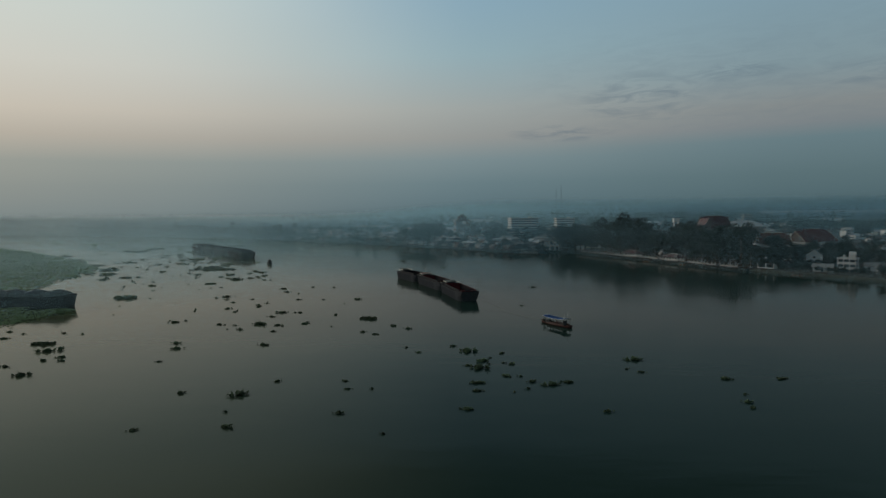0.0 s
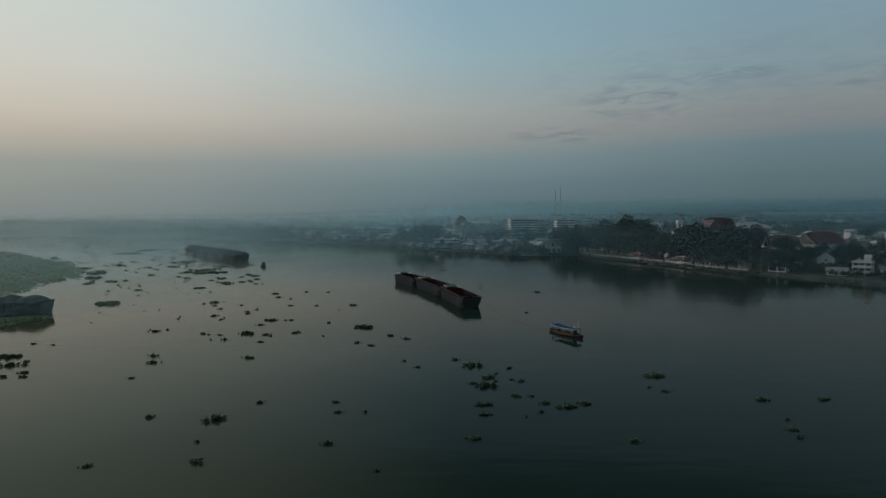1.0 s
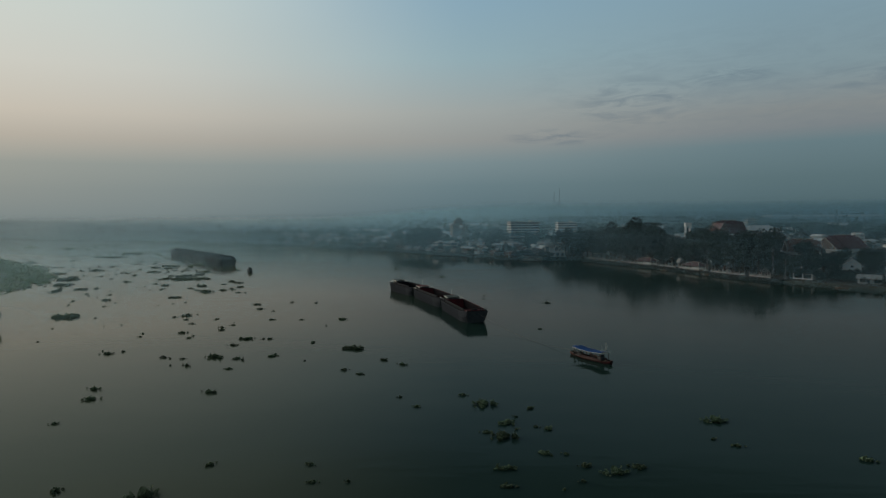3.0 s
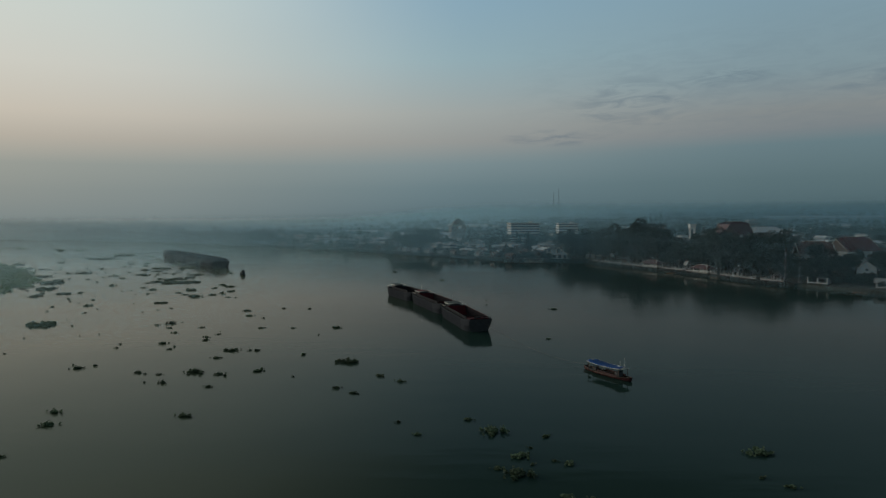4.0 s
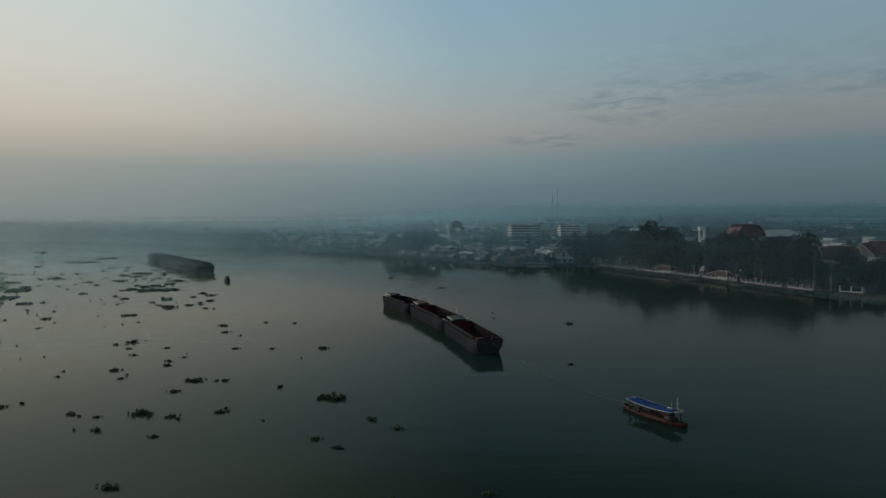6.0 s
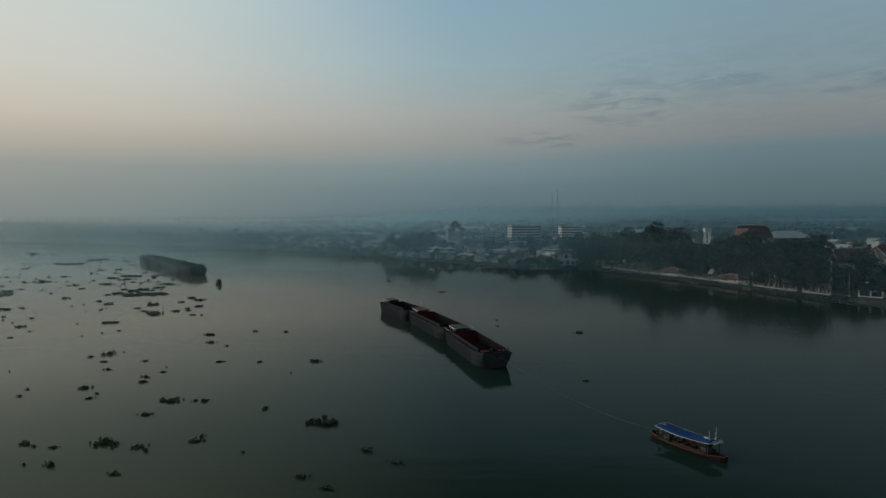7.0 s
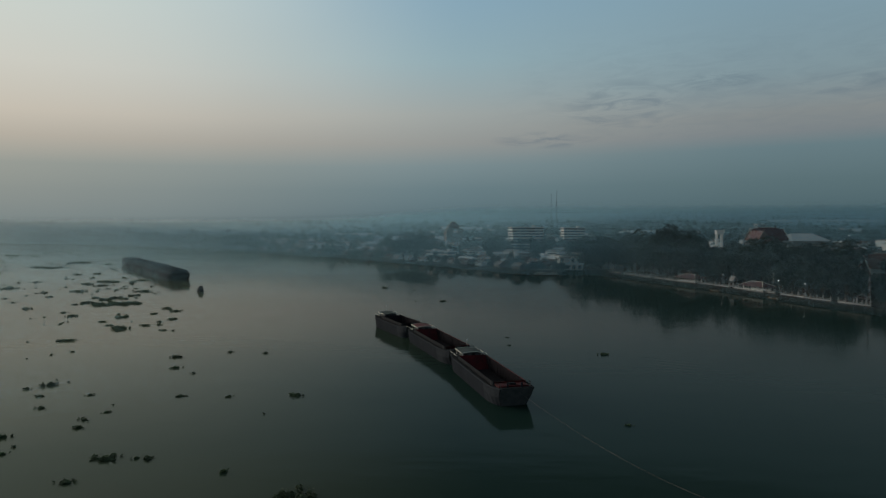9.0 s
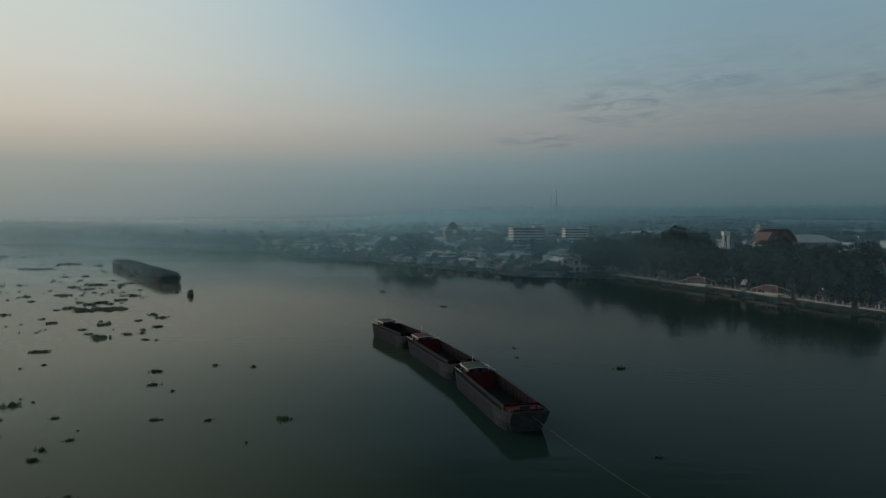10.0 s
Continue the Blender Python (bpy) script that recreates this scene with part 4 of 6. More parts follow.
# ---- tow boats ----
def long_boat(m, length, beam, label, roof_mat, hull_mat):
    """A slim wooden boat with a long curved canopy, bow towards +x."""
    ob = thing("tow_boat", m, label, "boat")
    rings = []
    for k in range(17):
        u = k / 16
        x = (u - 0.5) * length
        w = beam / 2 * max(0.06, math.sin(math.pi * (0.05 + 0.92 * u)) ** 0.6)
        top = 0.46 + 0.46 * max(0.0, (u - 0.6) / 0.4) ** 2.2 + 0.42 * max(0.0, (0.35 - u) / 0.35) ** 2
        rings.append([(x, -w, top), (x, -w * 0.97, top * 0.55), (x * 0.985, -w * 0.72, -0.05), (x * 0.97, 0, -0.35), (x * 0.985, w * 0.72, -0.05), (x, w * 0.97, top * 0.55), (x, w, top)])
    hull = part("hull", loft(bmesh.new(), rings), hull_mat, ob, "red-brown painted wooden planks", True)
    for s in (0, 6):
        part("gunwale", tube(bmesh.new(), [(r[s][0], r[s][1] * 1.02, r[s][2]) for r in rings], [0.09] * 17, 6), BOAT_WOOD, hull)
        part("waterline_stripe", tube(bmesh.new(), [(r[s][0], r[s][1] * 0.995, r[s][2] * 0.62) for r in rings], [0.05] * 17, 5), TRIM if s else RED_OXIDE, hull)
    bm = bmesh.new()
    for a, b in zip(rings[1:-1], rings[2:-1]):
        faces(bm, [(a[0][0], a[0][1] * 0.96, a[0][2] - 0.22), (b[0][0], b[0][1] * 0.96, b[0][2] - 0.22), (b[6][0], b[6][1] * 0.96, b[6][2] - 0.22), (a[6][0], a[6][1] * 0.96, a[6][2] - 0.22)], [(0, 1, 2, 3)])
    part("deck", bm, BOAT_WOOD, ob)
    # canopy: long, curved along its length, cambered across
    x0, x1 = -length * 0.36, length * 0.37
    rows = []
    for k in range(13):
        u = k / 12
        x = x0 + (x1 - x0) * u
        z = 2.32 + 1.2 * (u - 0.45) ** 2
        w = beam / 2 * (1.14 - 0.2 * abs(u - 0.4))
        rows.append([(x, -w, z), (x, -w * 0.55, z + 0.17), (x, 0, z + 0.24), (x, w * 0.55, z + 0.17), (x, w, z), (x, w, z - 0.07), (x, 0, z + 0.14), (x, -w, z - 0.07)])
    roof = part("canopy", loft(bmesh.new(), rows, True), roof_mat, ob, "long curved blue canopy", True)
    for s in (0, 4):
        part("canopy_edge", tube(bmesh.new(), [(r[s][0], r[s][1] * 1.01, r[s][2] - 0.03) for r in rows], [0.05] * 13, 6), TRIM, roof, "white painted edge")
    for r in (rows[0], rows[-1]):
        part("canopy_edge", tube(bmesh.new(), [(p[0], p[1], p[2] - 0.02) for p in r[:5]], [0.05] * 5, 6), TRIM, roof)
    for k in range(7):
        u = 0.04 + k * 0.153
        x = x0 + (x1 - x0) * u
        z = 2.30 + 1.2 * (u - 0.45) ** 2
        for s in (-1, 1):
            part("post", boxes((x, s * beam / 2 * 0.86, (z + 0.4) / 2, 0.10, 0.10, z - 0.4)), BOAT_WOOD, ob)
    # low side boards, seats, engine box and wheelhouse
    for s in (-1, 1):
        part("side_board", boxes((length * 0.08, s * beam / 2 * 0.86, 0.72, length * 0.44, 0.06, 0.5)), hull_mat, ob)
    for k in range(5):
        part("bench", bevelled(boxes((-length * 0.22 + k * 1.5, 0.1, 0.55, 0.45, beam * 0.55, 0.4)), 0.03), BOAT_WOOD, ob)
    part("engine_box", bevelled(boxes((-length * 0.26, 0, 0.85, 1.3, 1.2, 0.8)), 0.06), CABIN, ob)
    wheel = part("steering_console", bevelled(boxes((length * 0.25, 0, 0.95, 1.1, beam * 0.5, 1.0)), 0.05), CABIN, ob)
    part("windscreen", boxes((length * 0.25 + 0.5, 0, 1.7, 0.05, beam * 0.45, 0.5)), BLUE_GLASS, wheel)
    part("name_board", boxes((-length * 0.325, -beam / 2 * 0.62, 1.55, 0.07, 0.55, 0.75)), TRIM, ob, "pale board on the stern post")
    # gear on the roof: a mast with its cross-arm, lockers and vents
    mast = part("mast", tube(bmesh.new(), [(x1 - 0.4, 0.4, 2.5), (x1 - 0.35, 0.4, 5.0)], [0.07, 0.045], 6), TRIM, ob)
    for z, w in ((3.3, 0.5), (4.0, 0.7)):
        part("cross_arm", boxes((x1 - 0.37, 0.4, z, 0.08, w, 0.08)), TRIM, mast)
    part("mast", tube(bmesh.new(), [(x1 - 1.0, -0.5, 2.5), (x1 - 0.95, -0.5, 4.3)], [0.05, 0.03], 6), TRIM, ob)
    part("roof_ledge", bevelled(boxes((x1 + 0.1, 0, 2.66, 0.9, beam * 0.7, 0.12)), 0.03), TRIM, roof)
    part("roof_hatch", bevelled(boxes((x1 - 2.2, 0.35, 2.72, 0.8, 0.45, 0.16)), 0.04), PLASTER, roof, "white hatch")
    part("roof_hatch", bevelled(boxes((x0 + 0.7, -0.1, 2.78, 0.55, 0.4, 0.2)), 0.04), TIN, roof)
    for k in (0.3, 0.55):
        part("roof_cleat", boxes((x0 + (x1 - x0) * k, -0.2, 2.6, 0.3, 0.2, 0.1)), HULL, roof)
    part("tow_post", tube(bmesh.new(), [(-length * 0.42, 0, 0.5), (-length * 0.42, 0, 1.3)], [0.12, 0.14], 8), HULL, ob)
    return ob


boat_turn = heading(0.472, -0.88)
long_boat(pose(35.8, 215.9, 0, 0, 0, boat_turn), 15.4, 3.2, "red-brown wooden tow boat with a long blue canopy", BLUE, BOAT_RED)
# the tow line, slack, from the boat's stern to the leading bow
stern = Vector((32.5, 222.0, 1.2))
bm = bmesh.new()
line = []
for k in range(25):
    u = k / 24
    p = stern.lerp(Vector((9.6, 274.9, 3.6)), u)
    p.z = max(0.06, p.z - 7.5 * u * (1 - u) * (1.25 - 0.5 * u))
    line.append(tuple(p))
tube(bm, line, [0.024] * 25, 5)
ob = thing("tow_line", Matrix(), "long slack tow line dipping into the water", "rope")
part("strand", bm, ROPE, ob)


def tug(m, label):
    ob = thing("tug_boat", m, label, "boat")
    rings = []
    for k in range(11):
        u = k / 10
        w = 2.5 * max(0.12, math.sin(math.pi * (0.18 + 0.74 * u)) ** 0.6)
        top = 1.3 + 1.2 * max(0, u - 0.5) ** 2 * 4
        x = (u - 0.5) * 14
        rings.append([(x, -w, top), (x, -w * 0.9, 0.4), (x * 0.96, -w * 0.6, -0.5), (x * 0.96, w * 0.6, -0.5), (x, w * 0.9, 0.4), (x, w, top)])
    part("hull", loft(bmesh.new(), rings), HULL, ob)
    part("deckhouse", bevelled(boxes((-1.2, 0, 2.3, 6.5, 3.4, 2.2)), 0.1), CABIN, ob)
    house = part("wheelhouse", bevelled(boxes((0.4, 0, 4.2, 2.8, 2.8, 1.9)), 0.1), CABIN, ob)
    for y in (-0.8, 0.0, 0.8):
        part("window", boxes((1.82, y, 4.5, 0.05, 0.6, 0.7)), BLUE_GLASS, house)
    part("roof", bevelled(boxes((0.2, 0, 5.25, 3.6, 3.4, 0.16)), 0.04), ROOF_GREY, house)
    part("funnel", tube(bmesh.new(), [(-3, 0, 3.3), (-3, 0, 5.3)], [0.4, 0.36], 10), HULL, ob)
    part("mast", tube(bmesh.new(), [(0, 0, 5.3), (0, 0, 7.6)], [0.07, 0.04], 6), METAL, ob)
    return ob


tug(pose(-138.5, 508, 0, 0, 0, heading(0.45, -0.89)), "small dark tug ahead of the covered barges").scale = (0.68, 0.72, 0.6)


# ---- the temple front: embankment, fence, pavilions ----
def bank_line(inland=0.0):
    pts = []
    for i, (x, y) in enumerate(BANK):
        a, b = BANK[max(i - 1, 0)], BANK[min(i + 1, len(BANK) - 1)]
        n = math.hypot(b[0] - a[0], b[1] - a[1])
        pts.append((x + (b[1] - a[1]) / n * inland, y - (b[0] - a[0]) / n * inland))
    return pts


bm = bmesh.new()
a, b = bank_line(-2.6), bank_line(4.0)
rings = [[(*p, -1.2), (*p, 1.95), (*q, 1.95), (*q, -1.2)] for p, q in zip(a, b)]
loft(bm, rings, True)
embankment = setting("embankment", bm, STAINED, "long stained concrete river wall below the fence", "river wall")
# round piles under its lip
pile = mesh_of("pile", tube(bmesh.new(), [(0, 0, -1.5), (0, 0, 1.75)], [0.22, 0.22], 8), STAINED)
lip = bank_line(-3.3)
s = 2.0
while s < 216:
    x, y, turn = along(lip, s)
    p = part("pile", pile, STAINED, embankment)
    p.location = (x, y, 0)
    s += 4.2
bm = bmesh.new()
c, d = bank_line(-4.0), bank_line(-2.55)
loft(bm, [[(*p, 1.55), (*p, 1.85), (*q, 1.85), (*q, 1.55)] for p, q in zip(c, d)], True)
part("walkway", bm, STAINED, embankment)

fence = thing("riverside_fence", Matrix(), "white fence of posts and low panels along the river", "fence")
post_me = mesh_of("post", bevelled(boxes((0, 0, 1.1, 0.42, 0.42, 2.2), (0, 0, 2.3, 0.6, 0.6, 0.22)), 0.04), FENCE)
finial_me = mesh_of("finial", tube(bmesh.new(), [(0, 0, 2.4), (0, 0, 2.62), (0, 0, 3.0)], [0.2, 0.16, 0.03], 8), FENCE)
panel_me = mesh_of("panel", boxes((0, 0, 0.42, 3.5, 0.16, 0.75), (0, 0, 1.42, 3.5, 0.12, 0.12)), FENCE)
bar_me = mesh_of("bar", boxes((0, 0, 1.08, 0.08, 0.08, 0.58)), FENCE)
rail = bank_line(-1.6)
s, n = 8.0, 0
while s < 216:
    x, y, turn = along(rail, s)
    if not (125 < s < 139 or 70 < s < 84):
        p = part("post", post_me, FENCE, fence)
        p.matrix_basis = pose(x, y, 1.94, 0, 0, turn)
        if n % 2 == 0:
            f = part("finial", finial_me, FENCE, p)
        x, y, turn = along(rail, s + 1.96)
        if s + 3.9 < 216 and n % 9 != 4:
            p = part("panel", panel_me, FENCE, fence)
            p.matrix_basis = pose(x, y, 1.94, 0, 0, turn)
            for k in (-1.2, -0.4, 0.4, 1.2):
                q = part("bar", bar_me, FENCE, p)
                q.location = (k, 0, 0)
    s += 3.92
    n += 1


def pavilion(m, length, depth, label):
    """An open riverside shelter: hipped red tile roof with white ridges, posts and a low wall."""
    ob = thing("pavilion", m, label, "pavilion", "riverside pavilions")
    part("platform", boxes((0, 0, 0.15, length, depth, 0.7)), CONCRETE, ob)
    for i in range(5):
        x = -length / 2 + 0.5 + i * (length - 1) / 4
        for y in (-depth / 2 + 0.5, depth / 2 - 0.5):
            part("post", bevelled(boxes((x, y, 1.7, 0.3, 0.3, 2.6)), 0.03), PLASTER, ob)
            part("post_base", boxes((x, y, 0.62, 0.5, 0.5, 0.4)), PLASTER, ob)
    for y in (-depth / 2 + 0.5, depth / 2 - 0.5):
        part("low_wall", boxes((0, y, 1.0, length - 1, 0.14, 0.5)), PLASTER, ob)
    part("bench", boxes((0, depth / 2 - 1.1, 0.95, length - 2, 0.5, 0.12)), WOOD, ob)
    e = 1.3
    roof = part("roof", hip(bmesh.new(), -length / 2 - e, length / 2 + e, -depth / 2 - e, depth / 2 + e, 2.8, 2.5, length * 0.52), TILE_RED, ob, "hipped red tile roof")
    zc, xr = 2.8 + 2.5, length * 0.26
    ridge = [((-xr, 0, zc), (xr, 0, zc))] + [((sx_ * xr, 0, zc), (sx_ * (length / 2 + e), sy_ * (depth / 2 + e), 2.95)) for sx_ in (-1, 1) for sy_ in (-1, 1)]
    for p, q in ridge:
        part("ridge", tube(bmesh.new(), [p, q], [0.16, 0.16], 6), TRIM, roof, "white ridge")
    return ob


def on_bank(s, inland, z=1.95):
    x, y, turn = along(bank_line(inland), s)
    return pose(x, y, z, 0, 0, turn)


pavilion(on_bank(77.0, -0.6), 15.5, 6.2, "open red-roofed pavilion with white ridges on the river wall")
pavilion(on_bank(132.0, -0.4), 15.5, 6.2, "open red-roofed pavilion with white ridges on the river wall")


def gate(m, label):
    ob = thing("gateway", m, label, "gate")
    for x in (-2.2, 2.2):
        part("pier", bevelled(boxes((x, 0, 1.7, 0.5, 0.5, 3.4)), 0.05), FENCE, ob)
    part("lintel", boxes((0, 0, 3.35, 5.4, 0.6, 0.3)), STAINED, ob)
    roof = part("roof", boxes((0, 0, 3.62, 4.6, 0.9, 0.2)), TILE_RED, ob, "narrow red tile roof")
    for s in (-1, 1):
        part("bargeboard", tube(bmesh.new(), [(s * 3.3, -0.3, 3.2), (s * 1.6, -0.3, 4.3), (0, -0.3, 5.5), (0, -0.3, 6.0)], [0.13, 0.13, 0.13, 0.04], 5), FENCE, roof)
    return ob


def shrine(m, label):
    ob = thing("shrine", m, label, "shrine")
    part("base", boxes((0, 0, 0.5, 4, 4, 1.0), (0, 0, 1.2, 3.2, 3.2, 0.5)), FENCE, ob)
    for x in (-1.2, 1.2):
        for y in (-1.2, 1.2):
            part("column", tube(bmesh.new(), [(x, y, 1.4), (x, y, 4.0)], [0.16, 0.14], 8), FENCE, ob)
    roof = part("roof", prism(bmesh.new(), -1.9, 1.9, -1.7, 1.7, 3.9, 2.4, 0.2), FENCE, ob, "steep pale gabled roof")
    for x in (-1.8, 1.8):
        part("gable", gable_end(bmesh.new(), x, -1.6, 1.6, 3.9, 2.2), FENCE, ob)
    part("spire", tube(bmesh.new(), [(0, 0, 6.0), (0, 0, 6.8), (0, 0, 7.4), (0, 0, 9.2)], [0.7, 0.5, 0.22, 0.03], 8), FENCE, roof)
    return ob


shrine(on_bank(101, 4.5, 1.7), "small pale shrine with a pointed spire behind the fence").scale = (0.95, 0.95, 1.0)
gate(on_bank(45, -1.2), "small white gateway with a red tiled roof")
gate(on_bank(12.5, -1.2), "white gabled gateway at the end of the fence")
gate(on_bank(166, -1.0), "white gateway at the far end of the fence")


# landing stage and small skiff in front of the pavilions
stage = thing("landing_stage", on_bank(106, -7.5, 0.0), "low wooden landing stage below the river wall", "jetty")
for k in range(14):
    part("plank", boxes((-9 + k * 1.35, 0, 0.9, 1.28, 4.5, 0.12)), STAINED, stage)
for x in (-9, -4.5, 0, 4.5, 9):
    for y in (-2, 2):
        part("pile", tube(bmesh.new(), [(x, y, -1), (x, y, 1.6)], [0.14, 0.12], 7), WOOD, stage)


def skiff(m, label):
    ob = thing("skiff", m, label, "boat", "moored skiffs")
    rings = []
    for k in range(9):
        u = k / 8
        w = 0.75 * max(0.05, math.sin(math.pi * (0.05 + 0.9 * u)) ** 0.7)
        t = 0.4 + 0.5 * (2 * u - 1) ** 4
        rings.append([((u - 0.5) * 7, -w, t), ((u - 0.5) * 6.8, -w * 0.7, -0.1), ((u - 0.5) * 6.8, w * 0.7, -0.1), ((u - 0.5) * 7, w, t)])
    part("hull", loft(bmesh.new(), rings, False, False), WOOD, ob)
    for x in (-1.6, 0, 1.6):
        part("thwart", boxes((x, 0, 0.3, 0.25, 1.2, 0.05)), WOOD, ob)
    return ob


first_skiff = skiff(on_bank(100, -11, 0.0), "slim wooden skiff moored by the bank")
for m in (on_bank(60, -6, 0.0), pose(62, 632, 0, 0, 0, 20), pose(26, 690, 0, 0, 0, -30), pose(-70, 795, 0, 0, 0, 130), pose(206, 388, 0, 0, 0, 120)):
    copy_thing(first_skiff, m)


def street_lamp(m, height, arm, label, wide=1.0):
    ob = thing("street_lamp", m, label, "lamp", "lit street lamps")
    pole = bmesh.new()
    tube(pole, [(0, 0, 0), (0, 0, height * 0.6), (0, 0, height), (arm * 0.5, 0, height + 0.5), (arm, 0, height + 0.55)], [0.13, 0.10, 0.08, 0.06, 0.05], 7)
    part("pole", pole, METAL, ob)
    head = part("head", bevelled(boxes((arm + 0.3, 0, height + 0.55, 0.9 * wide, 0.34 * wide, 0.18)), 0.04), METAL, ob)
    part("bulb", bevelled(boxes((arm + 0.3, 0, height + 0.46 - 0.08 * wide, 0.5 * wide, 0.3 * wide, 0.16 * wide)), 0.05), LAMP, head, "lit white lamp")
    return ob


POLE = "lit street lamp on a slim grey pole"
lamp = street_lamp(on_bank(64, 2.5), 6.2, 0.4, POLE)
for m in (on_bank(107, 2.0), on_bank(137, 4), on_bank(45, 1.5), pose(214, 436, 1.7), pose(243, 430, 1.7), pose(268, 440, 1.7), pose(206, 428, 1.7), pose(-200, 985, 1.7)):
    copy_thing(lamp, m)
tall = street_lamp(pose(321.5, 875, 1.7), 27, 0.8, "tall lit floodlight pole above the roofs", 1.7)
for x, y, z in ((382, 747, 28), (417, 827, 22), (468, 780, 27), (65, 1004, 35), (80, 983, 33.6), (149, 1025, 32.3), (206, 1047, 31.4), (223, 998, 30.3), (-40, 960, 27)):
    copy_thing(tall, pose(x, y, 1.7 + climb(x, y))).scale = (1, 1, (z - 1.7) / 27.5)


def flag_pole(m, height, label):
    ob = thing("flag_pole", m, label, "pole")
    part("pole", tube(bmesh.new(), [(0, 0, 0), (0, 0, height)], [0.12, 0.05], 6), METAL, ob)
    part("base", boxes((0, 0, 0.3, 0.8, 0.8, 0.6)), CONCRETE, ob)
    return ob


flag_pole(on_bank(68.5, 3.0), 11, "tall bare pole behind the fence")
flag_pole(on_bank(1, 2.0), 12, "tall bare pole beside the boathouse")

# lattice mast, red and white, among the trees
mast = thing("lattice_mast", on_bank(16, 9, 1.7), "slim red and white lattice radio mast", "radio mast")
for k in range(9):
    z = k * 2.1
    w0, w1 = 0.62 - 0.03 * k, 0.62 - 0.03 * (k + 1)
    paint, note = (METAL, "pale grey paint") if k % 2 else (RUST, "dull red paint")
    for i in range(3):
        a0, a1 = i * math.tau / 3, (i + 1) * math.tau / 3
        p0, p1 = (w0 * math.cos(a0), w0 * math.sin(a0), z), (w1 * math.cos(a0), w1 * math.sin(a0), z + 2.1)
        q1 = (w1 * math.cos(a1), w1 * math.sin(a1), z + 2.1)
        part("leg", tube(bmesh.new(), [p0, p1], [0.06, 0.06], 4), paint, mast, note)
        part("diagonal", tube(bmesh.new(), [p0, q1], [0.04, 0.04], 4), paint, mast, note)
        part("ring_bar", tube(bmesh.new(), [p1, q1], [0.05, 0.05], 4), paint, mast, note)


# ---- buildings ----
def window_part(parent, x, y, z, w, h, face, pane=BLUE_GLASS):
    """A framed window on a wall that faces along x ('x') or y ('y')."""
    if face == "y":
        f = part("window", boxes((x, y, z, w + 0.24, 0.14, h + 0.24)), TRIM, parent)
        part("pane", boxes((x, y, z, w, 0.20, h)), pane, f)
    else:
        f = part("window", boxes((x, y, z, 0.14, w + 0.24, h + 0.24)), TRIM, parent)
        part("pane", boxes((x, y, z, 0.20, w, h)), pane, f)


def plain_window(parent, x, y, z, w, h, face):
    part("window", boxes((x, y, z, w, 0.16, h) if face == "y" else (x, y, z, 0.16, w, h)), BLUE_GLASS, parent)


def house(m, w, d, h, roof_h, wall_mat, roof_mat, label, storeys=1, stilts=0.0, group="town houses"):
    ob = thing("house", m, label, "house", group)
    z0 = stilts
    if stilts:
        for x in (-w / 2 + 0.4, 0, w / 2 - 0.4):
            for y in (-d / 2 + 0.4, d / 2 - 0.4):
                part("stilt", boxes((x, y, z0 / 2 - 0.8, 0.25, 0.25, z0 + 1.6)), WOOD, ob)
        part("deck", boxes((0, -0.6, z0 + 0.08, w + 0.8, d + 2.0, 0.16)), WOOD, ob)
    wall = part("wall", boxes((0, 0, z0 + h / 2 + 0.04, w, d, h + 0.12)), wall_mat, ob)
    roof = part("roof", prism(bmesh.new(), -w / 2, w / 2, -d / 2, d / 2, z0 + h + 0.1, roof_h, 0.9), roof_mat, ob)
    for x in (-w / 2 + 0.1, w / 2 - 0.1):
        part("gable", gable_end(bmesh.new(), x, -d / 2, d / 2, z0 + h + 0.1, roof_h), wall_mat, ob)
    per = h / storeys
    for s in range(storeys):
        n = max(2, int(w / 3.2))
        for i in range(n):
            x = -w / 2 + (i + 0.5) * w / n
            if s == 0 and i == n // 2:
                part("door", boxes((x, -d / 2 - 0.03, z0 + 1.1, 1.0, 0.12, 2.0)), DARK, wall)
            else:
                plain_window(wall, x, -d / 2, z0 + per * (s + 0.58), 1.2, 1.2, "y")
        for sx_ in (-1, 1):
            plain_window(wall, sx_ * w / 2, 0, z0 + per * (s + 0.58), 1.4, 1.2, "x")
    part("ridge_cap", boxes((0, 0, z0 + h + 0.1 + roof_h + 0.16, w + 1.8, 0.3, 0.1)), roof_mat, roof)
    return ob


